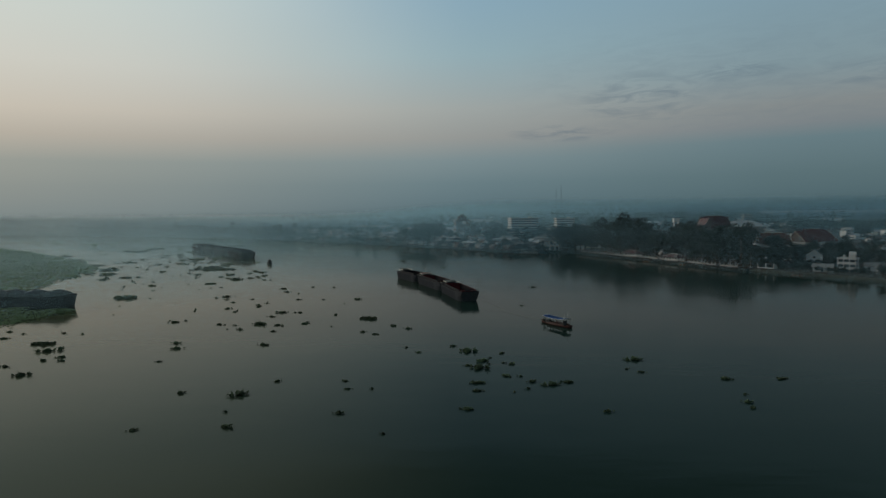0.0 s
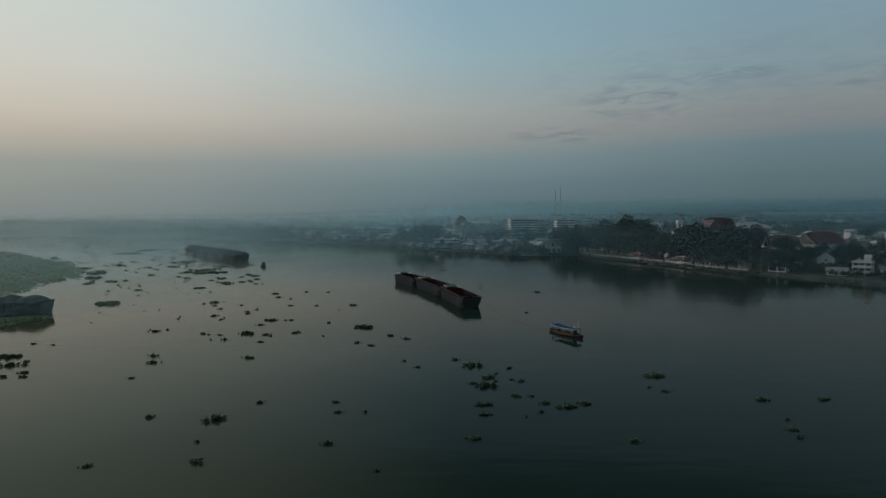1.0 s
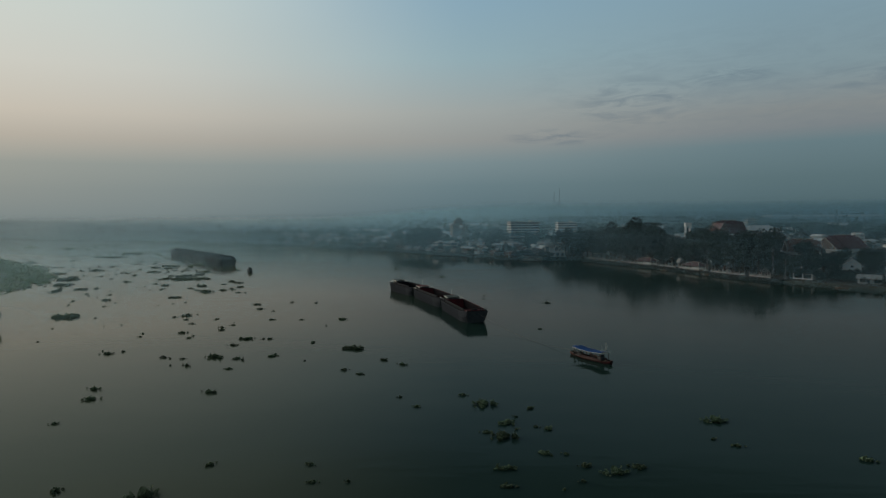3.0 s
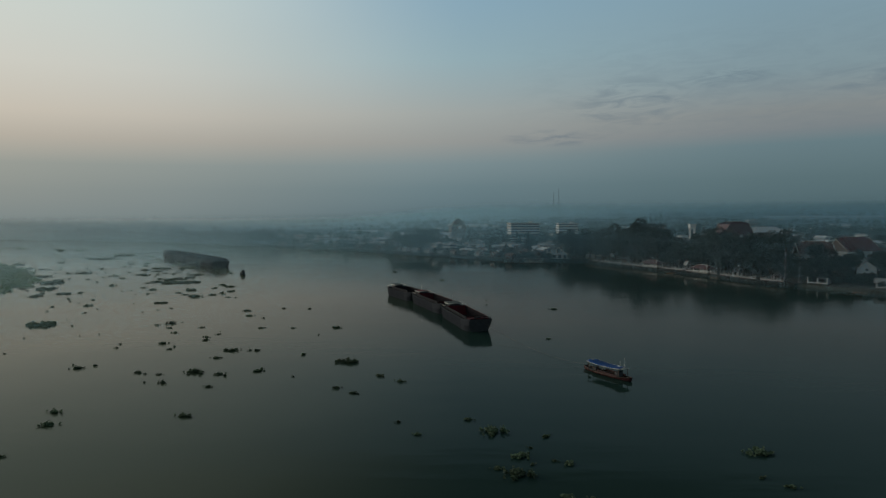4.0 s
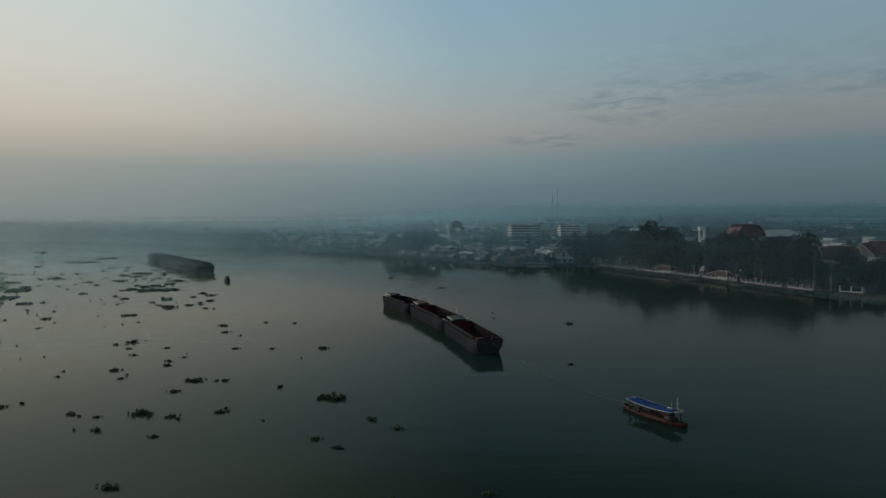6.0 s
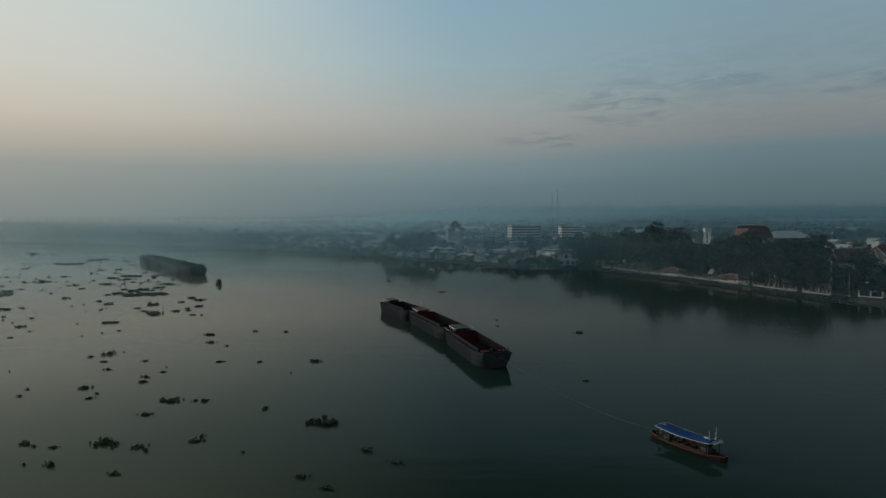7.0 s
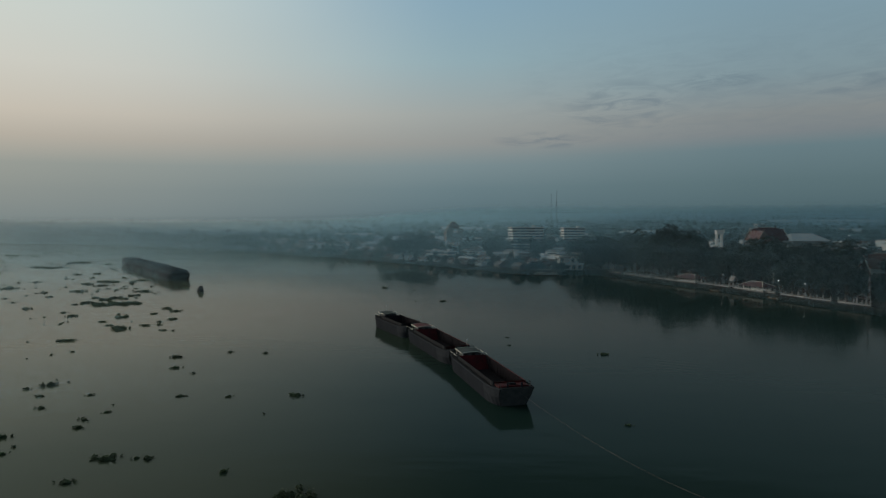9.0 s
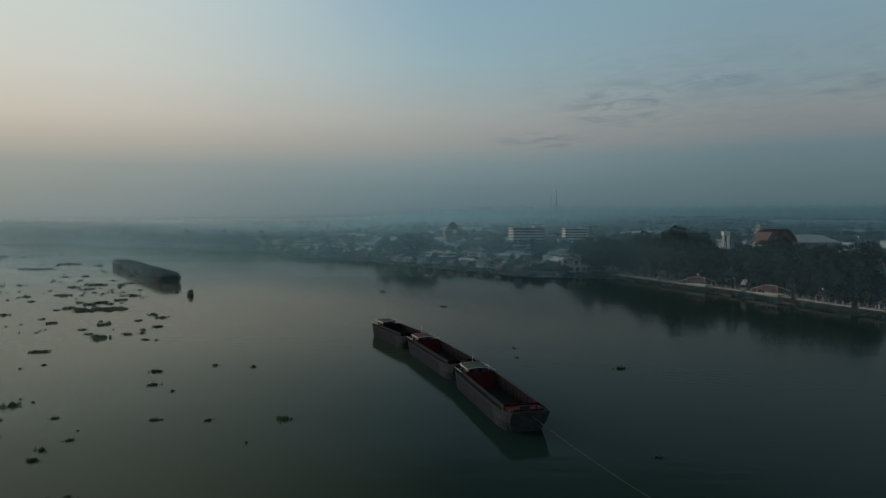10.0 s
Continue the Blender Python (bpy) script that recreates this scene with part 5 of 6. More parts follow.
def block(m, w, d, storeys, label, wall_mat=WALLS, name="shophouse", per=3.2, bays=4, group="flat-roofed town blocks", band=1.15):
    """A flat-roofed block of floors: slab edges, piers, window bands with panes, parapet and a roof hut."""
    ob = thing(name, m, label, "building", group)
    h = storeys * per
    part("core", boxes((0, 0, h / 2, w - 0.7, d - 0.7, h)), DARK, ob, "dark recessed core behind the panes")
    for s in range(storeys):
        floor = part("storey", boxes((0, 0, s * per + band / 2 + 0.02, w, d, band)), wall_mat, ob)
        part("slab", boxes((0, 0, (s + 1) * per - 0.1, w + 0.9, d + 0.9, 0.28)), wall_mat, floor)
        for i in range(bays):
            x = -w / 2 + (i + 0.5) * w / bays
            for y in (-d / 2 + 0.28, d / 2 - 0.28):
                part("pane", boxes((x, y, s * per + 2.0, w / bays - 0.5, 0.08, 1.5)), BLUE_GLASS, floor)
    for i in range(bays + 1):
        x = -w / 2 + 0.2 + i * (w - 0.4) / bays
        for y in (-d / 2 + 0.2, d / 2 - 0.2):
            part("pier", boxes((x, y, h / 2, 0.42, 0.42, h)), wall_mat, ob)
    part("parapet", boxes((0, -d / 2 - 0.3, h + 0.35, w + 0.9, 0.2, 0.75), (0, d / 2 + 0.3, h + 0.35, w + 0.9, 0.2, 0.75), (-w / 2 - 0.35, 0, h + 0.35, 0.2, d + 0.4, 0.75), (w / 2 + 0.35, 0, h + 0.35, 0.2, d + 0.4, 0.75)), wall_mat, ob)
    part("stair_hut", boxes((w * 0.25, 0, h + 1.3, 3.4, 3.2, 2.6)), wall_mat, ob)
    part("water_tank", tube(bmesh.new(), [(-w * 0.2, 0, h + 0.1), (-w * 0.2, 0, h + 1.9)], [0.8, 0.8], 12), METAL, ob)
    return ob


def hall(m, w, d, h, roof_h, label, tiles=TILE_RED, tiers=3):
    """A temple hall: stacked red tile roofs, white bargeboards and finials, white gables, columns."""
    ob = thing("temple_hall", m, label, "temple", "temple halls")
    part("base", boxes((0, 0, 0.6, w + 3, d + 3, 1.2)), PLASTER, ob)
    body = part("wall", boxes((0, 0, 1.2 + h / 2, w, d, h)), WALLS, ob)
    n = max(3, int(w / 4))
    for i in range(n):
        x = -w / 2 + (i + 0.5) * w / n
        for y in (-d / 2, d / 2):
            window_part(body, x, y, 1.2 + h * 0.5, 1.2, h * 0.5, "y", DARK)
    for i in range(n + 1):
        for y in (-d / 2 - 1.1, d / 2 + 1.1):
            part("column", tube(bmesh.new(), [(-w / 2 + i * w / n, y, 1.2), (-w / 2 + i * w / n, y, 1.2 + h)], [0.3, 0.26], 8), PLASTER, ob)
    for k in range(tiers):
        xw = w / 2 + 1.2 - k * w * 0.13
        z = 1.2 + h + k * 0.85
        roof = part("roof", prism(bmesh.new(), -xw, xw, -d / 2 - 1.6, d / 2 + 1.6, z, roof_h, 0.25, 0.22), tiles, ob, "steep red tile roof")
        for x in (-xw - 0.3, xw + 0.3):
            for s in (-1, 1):
                part("bargeboard", tube(bmesh.new(), [(x, s * (d / 2 + 2.0), z - 0.2), (x, s * 0.2, z + roof_h + 0.25), (x + math.copysign(0.5, x), 0, z + roof_h + 1.6)], [0.2, 0.2, 0.05], 5), TRIM if k == 0 else tiles, roof)
        part("ridge", boxes((0, 0, z + roof_h + 0.3, 2 * xw, 0.35, 0.3)), TRIM if k == tiers - 1 else tiles, roof)
        for x in (-xw + 0.4, xw - 0.4):
            part("gable", gable_end(bmesh.new(), x, -d / 2 - 1.4, d / 2 + 1.4, z, roof_h * 0.96), RUST, ob)
    return ob


def cross_gable(x, y0, y1, half, z, rise):
    """A solid gable with its ridge along y."""
    pts = [(x + u, y, z + v) for y in (y0, y1) for u, v in ((-half, 0), (half, 0), (0, rise))]
    return faces(bmesh.new(), pts, [(0, 1, 2), (3, 5, 4), (0, 3, 4, 1), (1, 4, 5, 2), (2, 5, 3, 0)])


# temple ground behind the trees
hall(pose(251, 508, 1.7, 0, 0, -14), 20, 12, 11, 6.5, "temple hall with faded brown tile roofs and white edges", TILE_BROWN)
hall(pose(298, 540, 1.7, 0, 0, 30), 42, 14, 11.5, 8.0, "larger temple hall with bright red tile roofs", TILE_BRIGHT)
tall_hall = hall(pose(287, 712, 1.7, 0, 0, 10), 30, 14, 21, 9.5, "tall red-roofed temple hall rising over the treetops")
# its lower front porch: a cross gable and a skirt roof with pale edges
porch = part("porch_roof", hip(bmesh.new(), -26, 2, -20, -6, 20.5, 4.0, 16), TILE_RED, tall_hall, "lower red tile roof")
part("eaves_board", boxes((-12, -20.2, 20.5, 28, 0.5, 0.6)), FENCE, porch)
part("cross_roof", cross_gable(-15.5, -17, -2, 5.5, 22.5, 8.5), TILE_RED, tall_hall)
part("cross_gable", cross_gable(-15.5, -17.1, -16.8, 4.9, 22.6, 7.6), RUST, tall_hall)
for s in (-1, 1):
    part("bargeboard", tube(bmesh.new(), [(-15.5 + s * 6.2, -17.4, 22.2), (-15.5, -17.4, 31.4), (-15.5, -17.6, 32.8)], [0.3, 0.3, 0.08], 5), FENCE, tall_hall)

meeting = thing("meeting_hall", pose(321, 717, 1.7, 0, 0, 12), "wide hall under a low pale hipped sheet roof", "hall")
part("roof", hip(bmesh.new(), -20, 20, -12, 12, 22.0, 6.4, 22), PALE_ROOF, meeting, "low pale hipped sheet roof")
part("wall", boxes((0, 0, 11.0, 35, 20, 22.0)), CONCRETE, meeting)
for x in (-18.5, -9, 0, 9, 18.5):
    for y in (-11, 11):
        part("column", boxes((x, y, 11.0, 0.6, 0.6, 22.0)), CONCRETE, meeting)

tower = thing("water_tower", pose(252, 728, 1.7), "white concrete water tower on tall open legs", "water tower")
for x in (-2.2, 2.2):
    for y in (-1.4, 1.4):
        part("leg", boxes((x, y, 13.6, 0.9, 0.9, 27.2)), PLASTER, tower)
for z in (8, 16):
    for y in (-1.4, 1.4):
        part("brace", boxes((0, y, z, 3.5, 0.4, 0.5)), PLASTER, tower)
part("tank", bevelled(boxes((0, 0, 28.9, 6.2, 4.8, 3.4)), 0.3), PLASTER, tower)
part("tank_roof", bevelled(boxes((0, 0, 30.8, 7.6, 6.0, 0.5)), 0.1), PLASTER, tower)

# boathouse, riverside houses
boathouse = thing("boathouse", pose(204, 420, 0, 0, 0, heading(0.62, -0.78)), "flat-roofed boathouse with two white-framed openings on the water", "boathouse")
part("platform", boxes((0, 0.6, 1.0, 11, 7, 1.9)), STAINED, boathouse)
part("back_wall", boxes((0, 3.2, 3.6, 10, 0.25, 3.4)), WALLS, boathouse)
for x in (-5, 0, 5):
    part("pier", boxes((x, -2.2, 3.6, 0.55, 0.5, 3.4)), PLASTER, boathouse)
for x in (-2.5, 2.5):
    part("rail", boxes((x, -2.2, 2.35, 4.5, 0.2, 0.5)), PLASTER, boathouse)
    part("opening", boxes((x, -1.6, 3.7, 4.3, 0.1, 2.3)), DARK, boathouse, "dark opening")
for x in (-5, 5):
    part("side_wall", boxes((x, 0.5, 3.6, 0.25, 5.4, 3.4)), PLASTER, boathouse)
part("roof", bevelled(boxes((0, 0.4, 5.45, 11.6, 7.2, 0.35)), 0.05), STAINED, boathouse)
boathouse.scale = (1.0, 0.95, 1.0)

riverside = block(pose(240, 395, 0.6, 0, 0, heading(0.75, -0.66)), 9.5, 8.5, 3, "white three-storey house standing at the water's edge", OLD_WHITE, "river_house", 3.0, 3, "")
gable = part("gable", gable_end(bmesh.new(), 2.4, -1.9, 1.9, 11.6, 1.7, 3.6), OLD_WHITE, riverside, "small white gabled roof room")
part("window", boxes((0.5, 0, 12.3, 0.1, 0.9, 0.8)), DARK, gable)
gabled = house(pose(256, 460, 1.7, 0, 0, heading(0.86, -0.5) + 90), 10, 10, 6.2, 3.8, PLASTER, TIN, "white two-storey house with a plain gable", 2, 0, "")
for x, y, w, d, h, t, r in ((199, 349, 10, 6, 2.8, -40, TIN), (222, 333, 9, 7, 3.0, -48, TIN), (232, 326, 10, 6, 2.8, -52, RUST), (228, 350, 12, 8, 3.2, -30, TIN), (246, 330, 9, 7, 3, 15, RUST),
                            (240, 308, 9, 7, 3.0, -55, TIN), (262, 318, 11, 8, 4.0, -50, TIN), (252, 290, 10, 7, 3, -60, TIN)):
    house(pose(1.14 * x, 1.14 * y, 1.7, 0, 0, t), w, d, h, 1.7, WALLS, r, "low grey riverside house with a sheet metal roof", 1, 0, "riverside houses")

srng = random.Random(14)
for _ in range(46):
    s = srng.uniform(0, 78)
    x, y, turn = along([(214, 402), (236, 386), (246, 358), (272, 280)], s)
    d = srng.uniform(3, 34)
    px_, py_ = x - math.sin(radians(turn)) * -d, y + math.cos(radians(turn)) * d
    if before_houses(px_, py_):
        continue
    plant(srng.choice(small_protos), px_, py_, srng, 0.30, 0.62)

for x, y in ((240, 432), (246, 427), (236, 436), (232, 426), (248, 434), (228, 430), (254, 428)):
    if not before_houses(x, y):
        plant(srng.choice(small_protos), x, y, srng, 0.42, 0.56)
for x, y in ((276, 508), (284, 512), (292, 506), (300, 514), (309, 518), (318, 524), (268, 502), (270, 522), (264, 528), (276, 526)):
    plant(srng.choice(protos), x, y, srng, 0.42, 0.52)

# landing pier of the town: pontoon, white pavilion and moored boats
pier = thing("ferry_pier", pose(101, 657, 0, 0, 0, -12), "two-storey pale ferry pier building with arched gables by the water", "pier")
part("platform", boxes((1, 0, 1.2, 22, 10, 1.4)), STAINED, pier)
part("wall", boxes((3.5, 1, 4.4, 13, 6, 5.0)), WALLS, pier)
for x in (-1.2, 3.5, 8.2):
    # solid dark panel painted as the shade within
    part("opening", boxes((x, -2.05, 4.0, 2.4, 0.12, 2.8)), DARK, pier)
for x in (-3, 1.3, 5.7, 10):
    part("column", bevelled(boxes((x, -3.6, 4.4, 0.4, 0.4, 5.0)), 0.04), PLASTER, pier)
part("gallery", boxes((3.5, -2.9, 6.95, 14, 2.4, 0.3)), PLASTER, pier)
part("upper_deck", bevelled(boxes((0, 0, 7.2, 15, 8.4, 0.35)), 0.05), PLASTER, pier)
rail = part("balustrade", boxes((-1.5, -4.1, 8.5, 12, 0.16, 0.16), (-1.5, -4.1, 7.5, 12, 0.2, 0.22)), PLASTER, pier)
for k in range(13):
    part("baluster", boxes((-7.2 + k * 0.95, -4.1, 8.0, 0.16, 0.14, 0.9)), PLASTER, rail)
for x in (-5.8, 2.6):
    part("gable", tube(bmesh.new(), [(x - 1.5, -3.9, 7.4), (x - 1.4, -3.9, 10.6), (x - 0.8, -3.9, 11.8), (x, -3.9, 12.3), (x + 0.8, -3.9, 11.8), (x + 1.4, -3.9, 10.6), (x + 1.5, -3.9, 7.4)], [0.24] * 7, 6), PLASTER, pier)
    part("gable_panel", boxes((x, -3.7, 9.2, 2.6, 0.1, 3.2)), DARK, pier)
part("back_wall", boxes((-1.5, 2.6, 9.2, 12, 0.25, 3.8)), WALLS, pier)
part("roof", prism(bmesh.new(), -7.5, 4.5, -3.2, 3.0, 10.9, 1.2, 0.4), RUST, pier)
pontoon = thing("pontoon", pose(77, 627, 0, 0, 0, -20), "low pale floating pontoon with white railings", "pontoon")
part("deck", bevelled(boxes((0, 0, 0.5, 17, 6, 0.7)), 0.08), CONCRETE, pontoon)
for x in range(-8, 9, 2):
    for y in (-2.8, 2.8):
        part("rail_post", boxes((x, y, 1.4, 0.12, 0.12, 1.1)), TRIM, pontoon)
for y in (-2.8, 2.8):
    part("rail", boxes((0, y, 1.95, 16.2, 0.1, 0.12)), TRIM, pontoon)
part("canopy", bevelled(boxes((1, 0, 3.9, 12, 5, 0.18)), 0.04), TIN, pontoon)
for x in (-3.5, 5.5):
    for y in (-2, 2):
        part("canopy_post", boxes((x, y, 2.35, 0.14, 0.14, 3.1)), TRIM, pontoon)
ramp = thing("gangway", pose(88, 641, 1.3, 0, 0, 55), "narrow sloping gangway from the pontoon to the pier", "gangway")
part("deck", boxes((0, 0, 0, 16, 1.6, 0.15)), WOOD, ramp)
for y in (-0.8, 0.8):
    part("handrail", boxes((0, y, 0.9, 16, 0.06, 0.06)), TRIM, ramp)


# ---- the town along the river ----
trng = random.Random(21)
OLD = "weathered town house with a rusty sheet roof"
kinds = [house(pose(60, 740, 1.7), 11, 8, 5.6, 2.4, WALLS, TIN, "two-storey plastered town house with a grey sheet roof", 2),
         house(pose(20, 800, 1.7), 12, 8, 3.2, 2.0, WALLS, RUST, OLD),
         house(pose(80, 760, 1.7), 9, 7, 5.8, 2.2, PLASTER, RUST, "pale two-storey house with a rusty roof", 2),
         house(pose(100, 750, 1.7), 15, 9, 4.0, 2.0, WALLS, PALE_ROOF, "long low house under a pale sheet roof"),
         block(pose(40, 850, 1.7), 13, 10, 3, "three-storey shophouse block with a flat roof", bays=3),
         block(pose(90, 870, 1.7), 20, 10, 4, "four-storey pale concrete block", PLASTER, bays=4)]
stilted = [house(pose(22, 712, 1.0, 0, 0, -55), 9, 6.5, 2.8, 1.8, WOOD, RUST, "wooden stilt house with a rusty roof over the water", 1, 1.6, "stilt houses"),
           house(pose(-2, 742, 1.0, 0, 0, -50), 8, 6, 2.8, 1.7, WALLS, TIN, "grey stilt house with a tin roof over the water", 1, 1.6, "stilt houses")]


def far_house(m, w, d, h, roof_h, wall_mat, roof_mat, label):
    """A plainer house for the back rows: wall, roof and a row of dark windows."""
    ob = thing("house", m, label, "house", "town houses")
    part("wall", boxes((0, 0, h / 2, w, d, h)), wall_mat, ob)
    part("roof", prism(bmesh.new(), -w / 2, w / 2, -d / 2, d / 2, h, roof_h, 0.8), roof_mat, ob)
    for k in range(int(h / 3)):
        part("window", boxes((0, -d / 2, 1.9 + 3 * k, w * 0.7, 0.16, 1.1)), BLUE_GLASS, ob)
    return ob


far_kinds = [far_house(pose(-60, 1010, 1.7), 14, 9, 6.4, 2.2, WALLS, TIN, "two-storey grey house with a sheet roof"),
             far_house(pose(-90, 1040, 1.7), 18, 10, 3.4, 2.2, WALLS, RUST, "low house with a rusty sheet roof"),
             far_house(pose(-30, 1050, 1.7), 16, 10, 9.6, 1.6, PLASTER, TIN, "three-storey pale house with a low roof"),
             far_house(pose(10, 1070, 1.7), 26, 13, 5.0, 2.6, WALLS, PALE_ROOF, "long shed under a pale sheet roof")]
taken, orchard, far_spots = [], [], []


def free(x, y, r):
    if any((x - a) ** 2 + (y - b) ** 2 < (r + c) ** 2 for a, b, c in taken):
        return False
    taken.append((x, y, r))
    return True


for o in kinds + stilted + far_kinds:
    free(o.location.x, o.location.y, 8)
for x, y, r in ((101, 657, 16), (110, 960, 26), (175, 988, 18), (287, 712, 24), (321, 717, 26), (252, 728, 8), (25, 1150, 18), (88, 641, 9), (-5, 1040, 20)):
    taken.append((x, y, r))
length = sum(math.hypot(b[0] - a[0], b[1] - a[1]) for a, b in zip(TOWN, TOWN[1:]))
for inland, step in ((-1.0, 12), (17, 19), (36, 20), (56, 19), (76, 20), (98, 22), (122, 23), (150, 25), (185, 27), (225, 30), (270, 33), (320, 37), (380, 42), (450, 50), (550, 60), (670, 74)):
    s = trng.uniform(0, 12)
    while s < length * (1.0 if inland < 150 else 0.75):
        x, y, turn = along(TOWN, s)
        nx, ny = math.sin(radians(turn)), -math.cos(radians(turn))
        px_, py_ = x + nx * inland + trng.uniform(-5, 5), y + ny * inland + trng.uniform(-4, 4)
        fade = s > 760
        roll = trng.random()
        if inland < 0:
            if roll < 0.5 and s > 70 and not fade and free(px_, py_, 5):
                copy_thing(trng.choice(stilted), pose(px_, py_, 1.0, 0, 0, turn + 180 + trng.uniform(-12, 12)))
            elif free(px_, py_, 3) and s > 30:
                plant(trng.choice(small_protos), px_ + nx * 6, py_ + ny * 6, trng, 0.6, 1.0)
        elif roll < (0.80 if not fade else 0.5) and free(px_, py_, 7.5):
            m = pose(px_, py_, 1.7 + climb(px_, py_), 0, 0, turn + 180 + trng.choice((0, 0, 90, 180)) + trng.uniform(-9, 9))
            if inland < 50:
                copy_thing(trng.choices(kinds, (5, 6, 4, 4.5, 1.2, 0.4))[0], m)
            else:
                far_spots.append((trng.choices(far_kinds, (5, 1, 6, 8))[0], m))
        elif free(px_, py_, 4.0):
            if inland < 60:
                plant(trng.choice(small_protos), px_, py_, trng, 0.75, 1.25)
            else:
                orchard.append((px_, py_, trng.uniform(6, 11)))
        s += step * trng.uniform(0.75, 1.25)
# garden trees that hide most of the waterfront
s = 8.0
while s < length:
    x, y, turn = along(TOWN, s)
    nx, ny = math.sin(radians(turn)), -math.cos(radians(turn))
    d = trng.uniform(4, 60) * trng.random() ** 0.8
    if math.hypot(x + nx * d - 101, y + ny * d - 657) > 15:
        orchard.append((x + nx * d, y + ny * d, trng.uniform(4.5, 9.0)))
    s += 4.4
for _ in range(90):
    x, y, turn = along(TOWN, trng.uniform(60, 0.62 * length))
    d = trng.uniform(0.5, 9)
    orchard.append((x + math.sin(radians(turn)) * d, y - math.cos(radians(turn)) * d, trng.uniform(4.5, 8.5)))
# a belt of tall trees before the white blocks
for _ in range(60):
    orchard.append((trng.uniform(30, 235), trng.uniform(870, 935), trng.uniform(16, 22)))
# growth round the temple yard
for _ in range(170):
    x, y = trng.uniform(205, 460), trng.uniform(400, 680)
    if x > 190 + (430 - y) * 0.5 and not before_houses(x, y) and all(math.hypot(x - a, y - b) > c for a, b, c in ((254, 455, 17), (251, 508, 17), (298, 540, 25), (240, 395, 13), (228, 372, 12))):
        orchard.append((x, y, trng.uniform(5, 9.5)))
# tall old trees between the back rows
for _ in range(75):
    x = trng.uniform(-330, 240)
    y = 770 + max(0.0, -x) * 1.05 + trng.uniform(0, 190)
    if all(math.hypot(x - a, y - b) > c for a, b, c in ((110, 962, 24), (175, 990, 16), (25, 1150, 18), (-5, 950, 26), (-4, 900, 20))):
        orchard.append((x, y, trng.uniform(10, 18)))
# bushes and reeds along the waterline
s = 30.0
while s < length:
    x, y, turn = along(TOWN, s)
    orchard.append((x + trng.uniform(-1, 2.5), y + trng.uniform(-1.5, 1.5), trng.uniform(3.5, 7.0)))
    s += 2.2 + 0.002 * s
# gardens, roofs and trees inland of the temple
for _ in range(420):
    x, y = trng.uniform(140, 1000), trng.uniform(600, 1600)
    if x < 140 + (y - 600) * 0.15 or (x < 360 and y < 650):
        continue
    if not free(x, y, 8.5):
        continue
    if trng.random() < 0.36:
        far_spots.append((trng.choices(far_kinds, (4, 4, 3, 3))[0], pose(x, y, 1.7 + climb(x, y), 0, 0, trng.choice((0, 90, 180)) + 20 + trng.uniform(-10, 10))))
    else:
        orchard.append((x, y, trng.uniform(9, 17)))
# the nearer back-row houses stand singly, those lost in the haze are joined
far_spots.sort(key=lambda p: (p[1].translation.xy - Vector((-5, 76))).length)
single = 285 - sum(o.parent is None and o.name.split(".")[0] == "house" for o in bpy.data.objects)
for kind, m in far_spots[:single]:
    copy_thing(kind, m)
verts, polys, slots = [], [], []
roof_mats = [WALLS, PLASTER, TIN, RUST, PALE_ROOF, BLUE_GLASS]
for kind, m in far_spots[single:]:
    for piece in kind.children:
        n = len(verts)
        verts += [tuple(m @ v.co) for v in piece.data.vertices]
        for f in piece.data.polygons:
            polys.append(tuple(n + k for k in f.vertices))
            slots.append(roof_mats.index(piece.data.materials[0]))
me = bpy.data.meshes.new("distant_houses")
me.from_pydata(verts, [], polys)
for mat in roof_mats:
    me.materials.append(mat)
me.polygons.foreach_set("material_index", slots)
tagged(new("distant_houses", me), "small houses with pale and rusty roofs fading into the haze", "houses", "", "stuff")
# low shrubs on the lawn before the white houses
for _ in range(400):
    x, y = trng.uniform(205, 262), trng.uniform(372, 462)
    if before_houses(x, y) and x > 236 - (y - 372) * 0.62 and math.hypot(x - 256, y - 460) > 9 and math.hypot(x - 241, y - 396) > 9:
        orchard.append((x, y, trng.uniform(2.4, 4.6)))
# the big tree cluster at the water in the middle of the town
for x, y in ((-34, 806), (-24, 800), (-44, 816), (-14, 792), (-30, 820), (-10, 806), (-54, 828), (-20, 816), (-40, 834)):
    plant(trng.choice(protos), x, y, trng, 0.80, 0.98)

block(pose(110, 962, 1.7, 0, 0, 16), 42, 14, 9, "white nine-storey slab block with dark window bands", PLASTER, "apartment_block", 3.45, 8, "", 1.55)
block(pose(175, 990, 1.7, 0, 0, 10), 28, 12, 9, "white concrete block with a roof hut", PLASTER, "office_block", 3.35, 6, "", 1.6)
# tall pagoda-roofed tower house in the distance
pag = thing("tower_house", pose(25, 1150, 1.7, 0, 0, 10), "tall dark wooden house, stepped roof, pale round panel", "house")
part("wall", boxes((0, 0, 9, 14, 12, 18)), RUST, pag)
part("roof", hip(bmesh.new(), -9, 9, -8, 8, 18, 5, 6), TIN, pag)
part("upper_roof", hip(bmesh.new(), -5, 5, -4.5, 4.5, 23, 5.5, 2), TIN, pag)
part("upper_wall", boxes((0, 0, 21.5, 7, 6, 4)), RUST, pag)
part("round_panel", tube(bmesh.new(), [(0, -9.4, 17.6), (0, -9.0, 17.6)], [2.1, 2.1], 14), PLASTER, pag, "pale round panel")
for x in (-4.5, 4.5):
    for z in (6, 11, 15.5):
        window_part(pag, x, -6.0, z, 1.6, 1.6, "y")
pag.scale = (1.8, 1.8, 1.34)

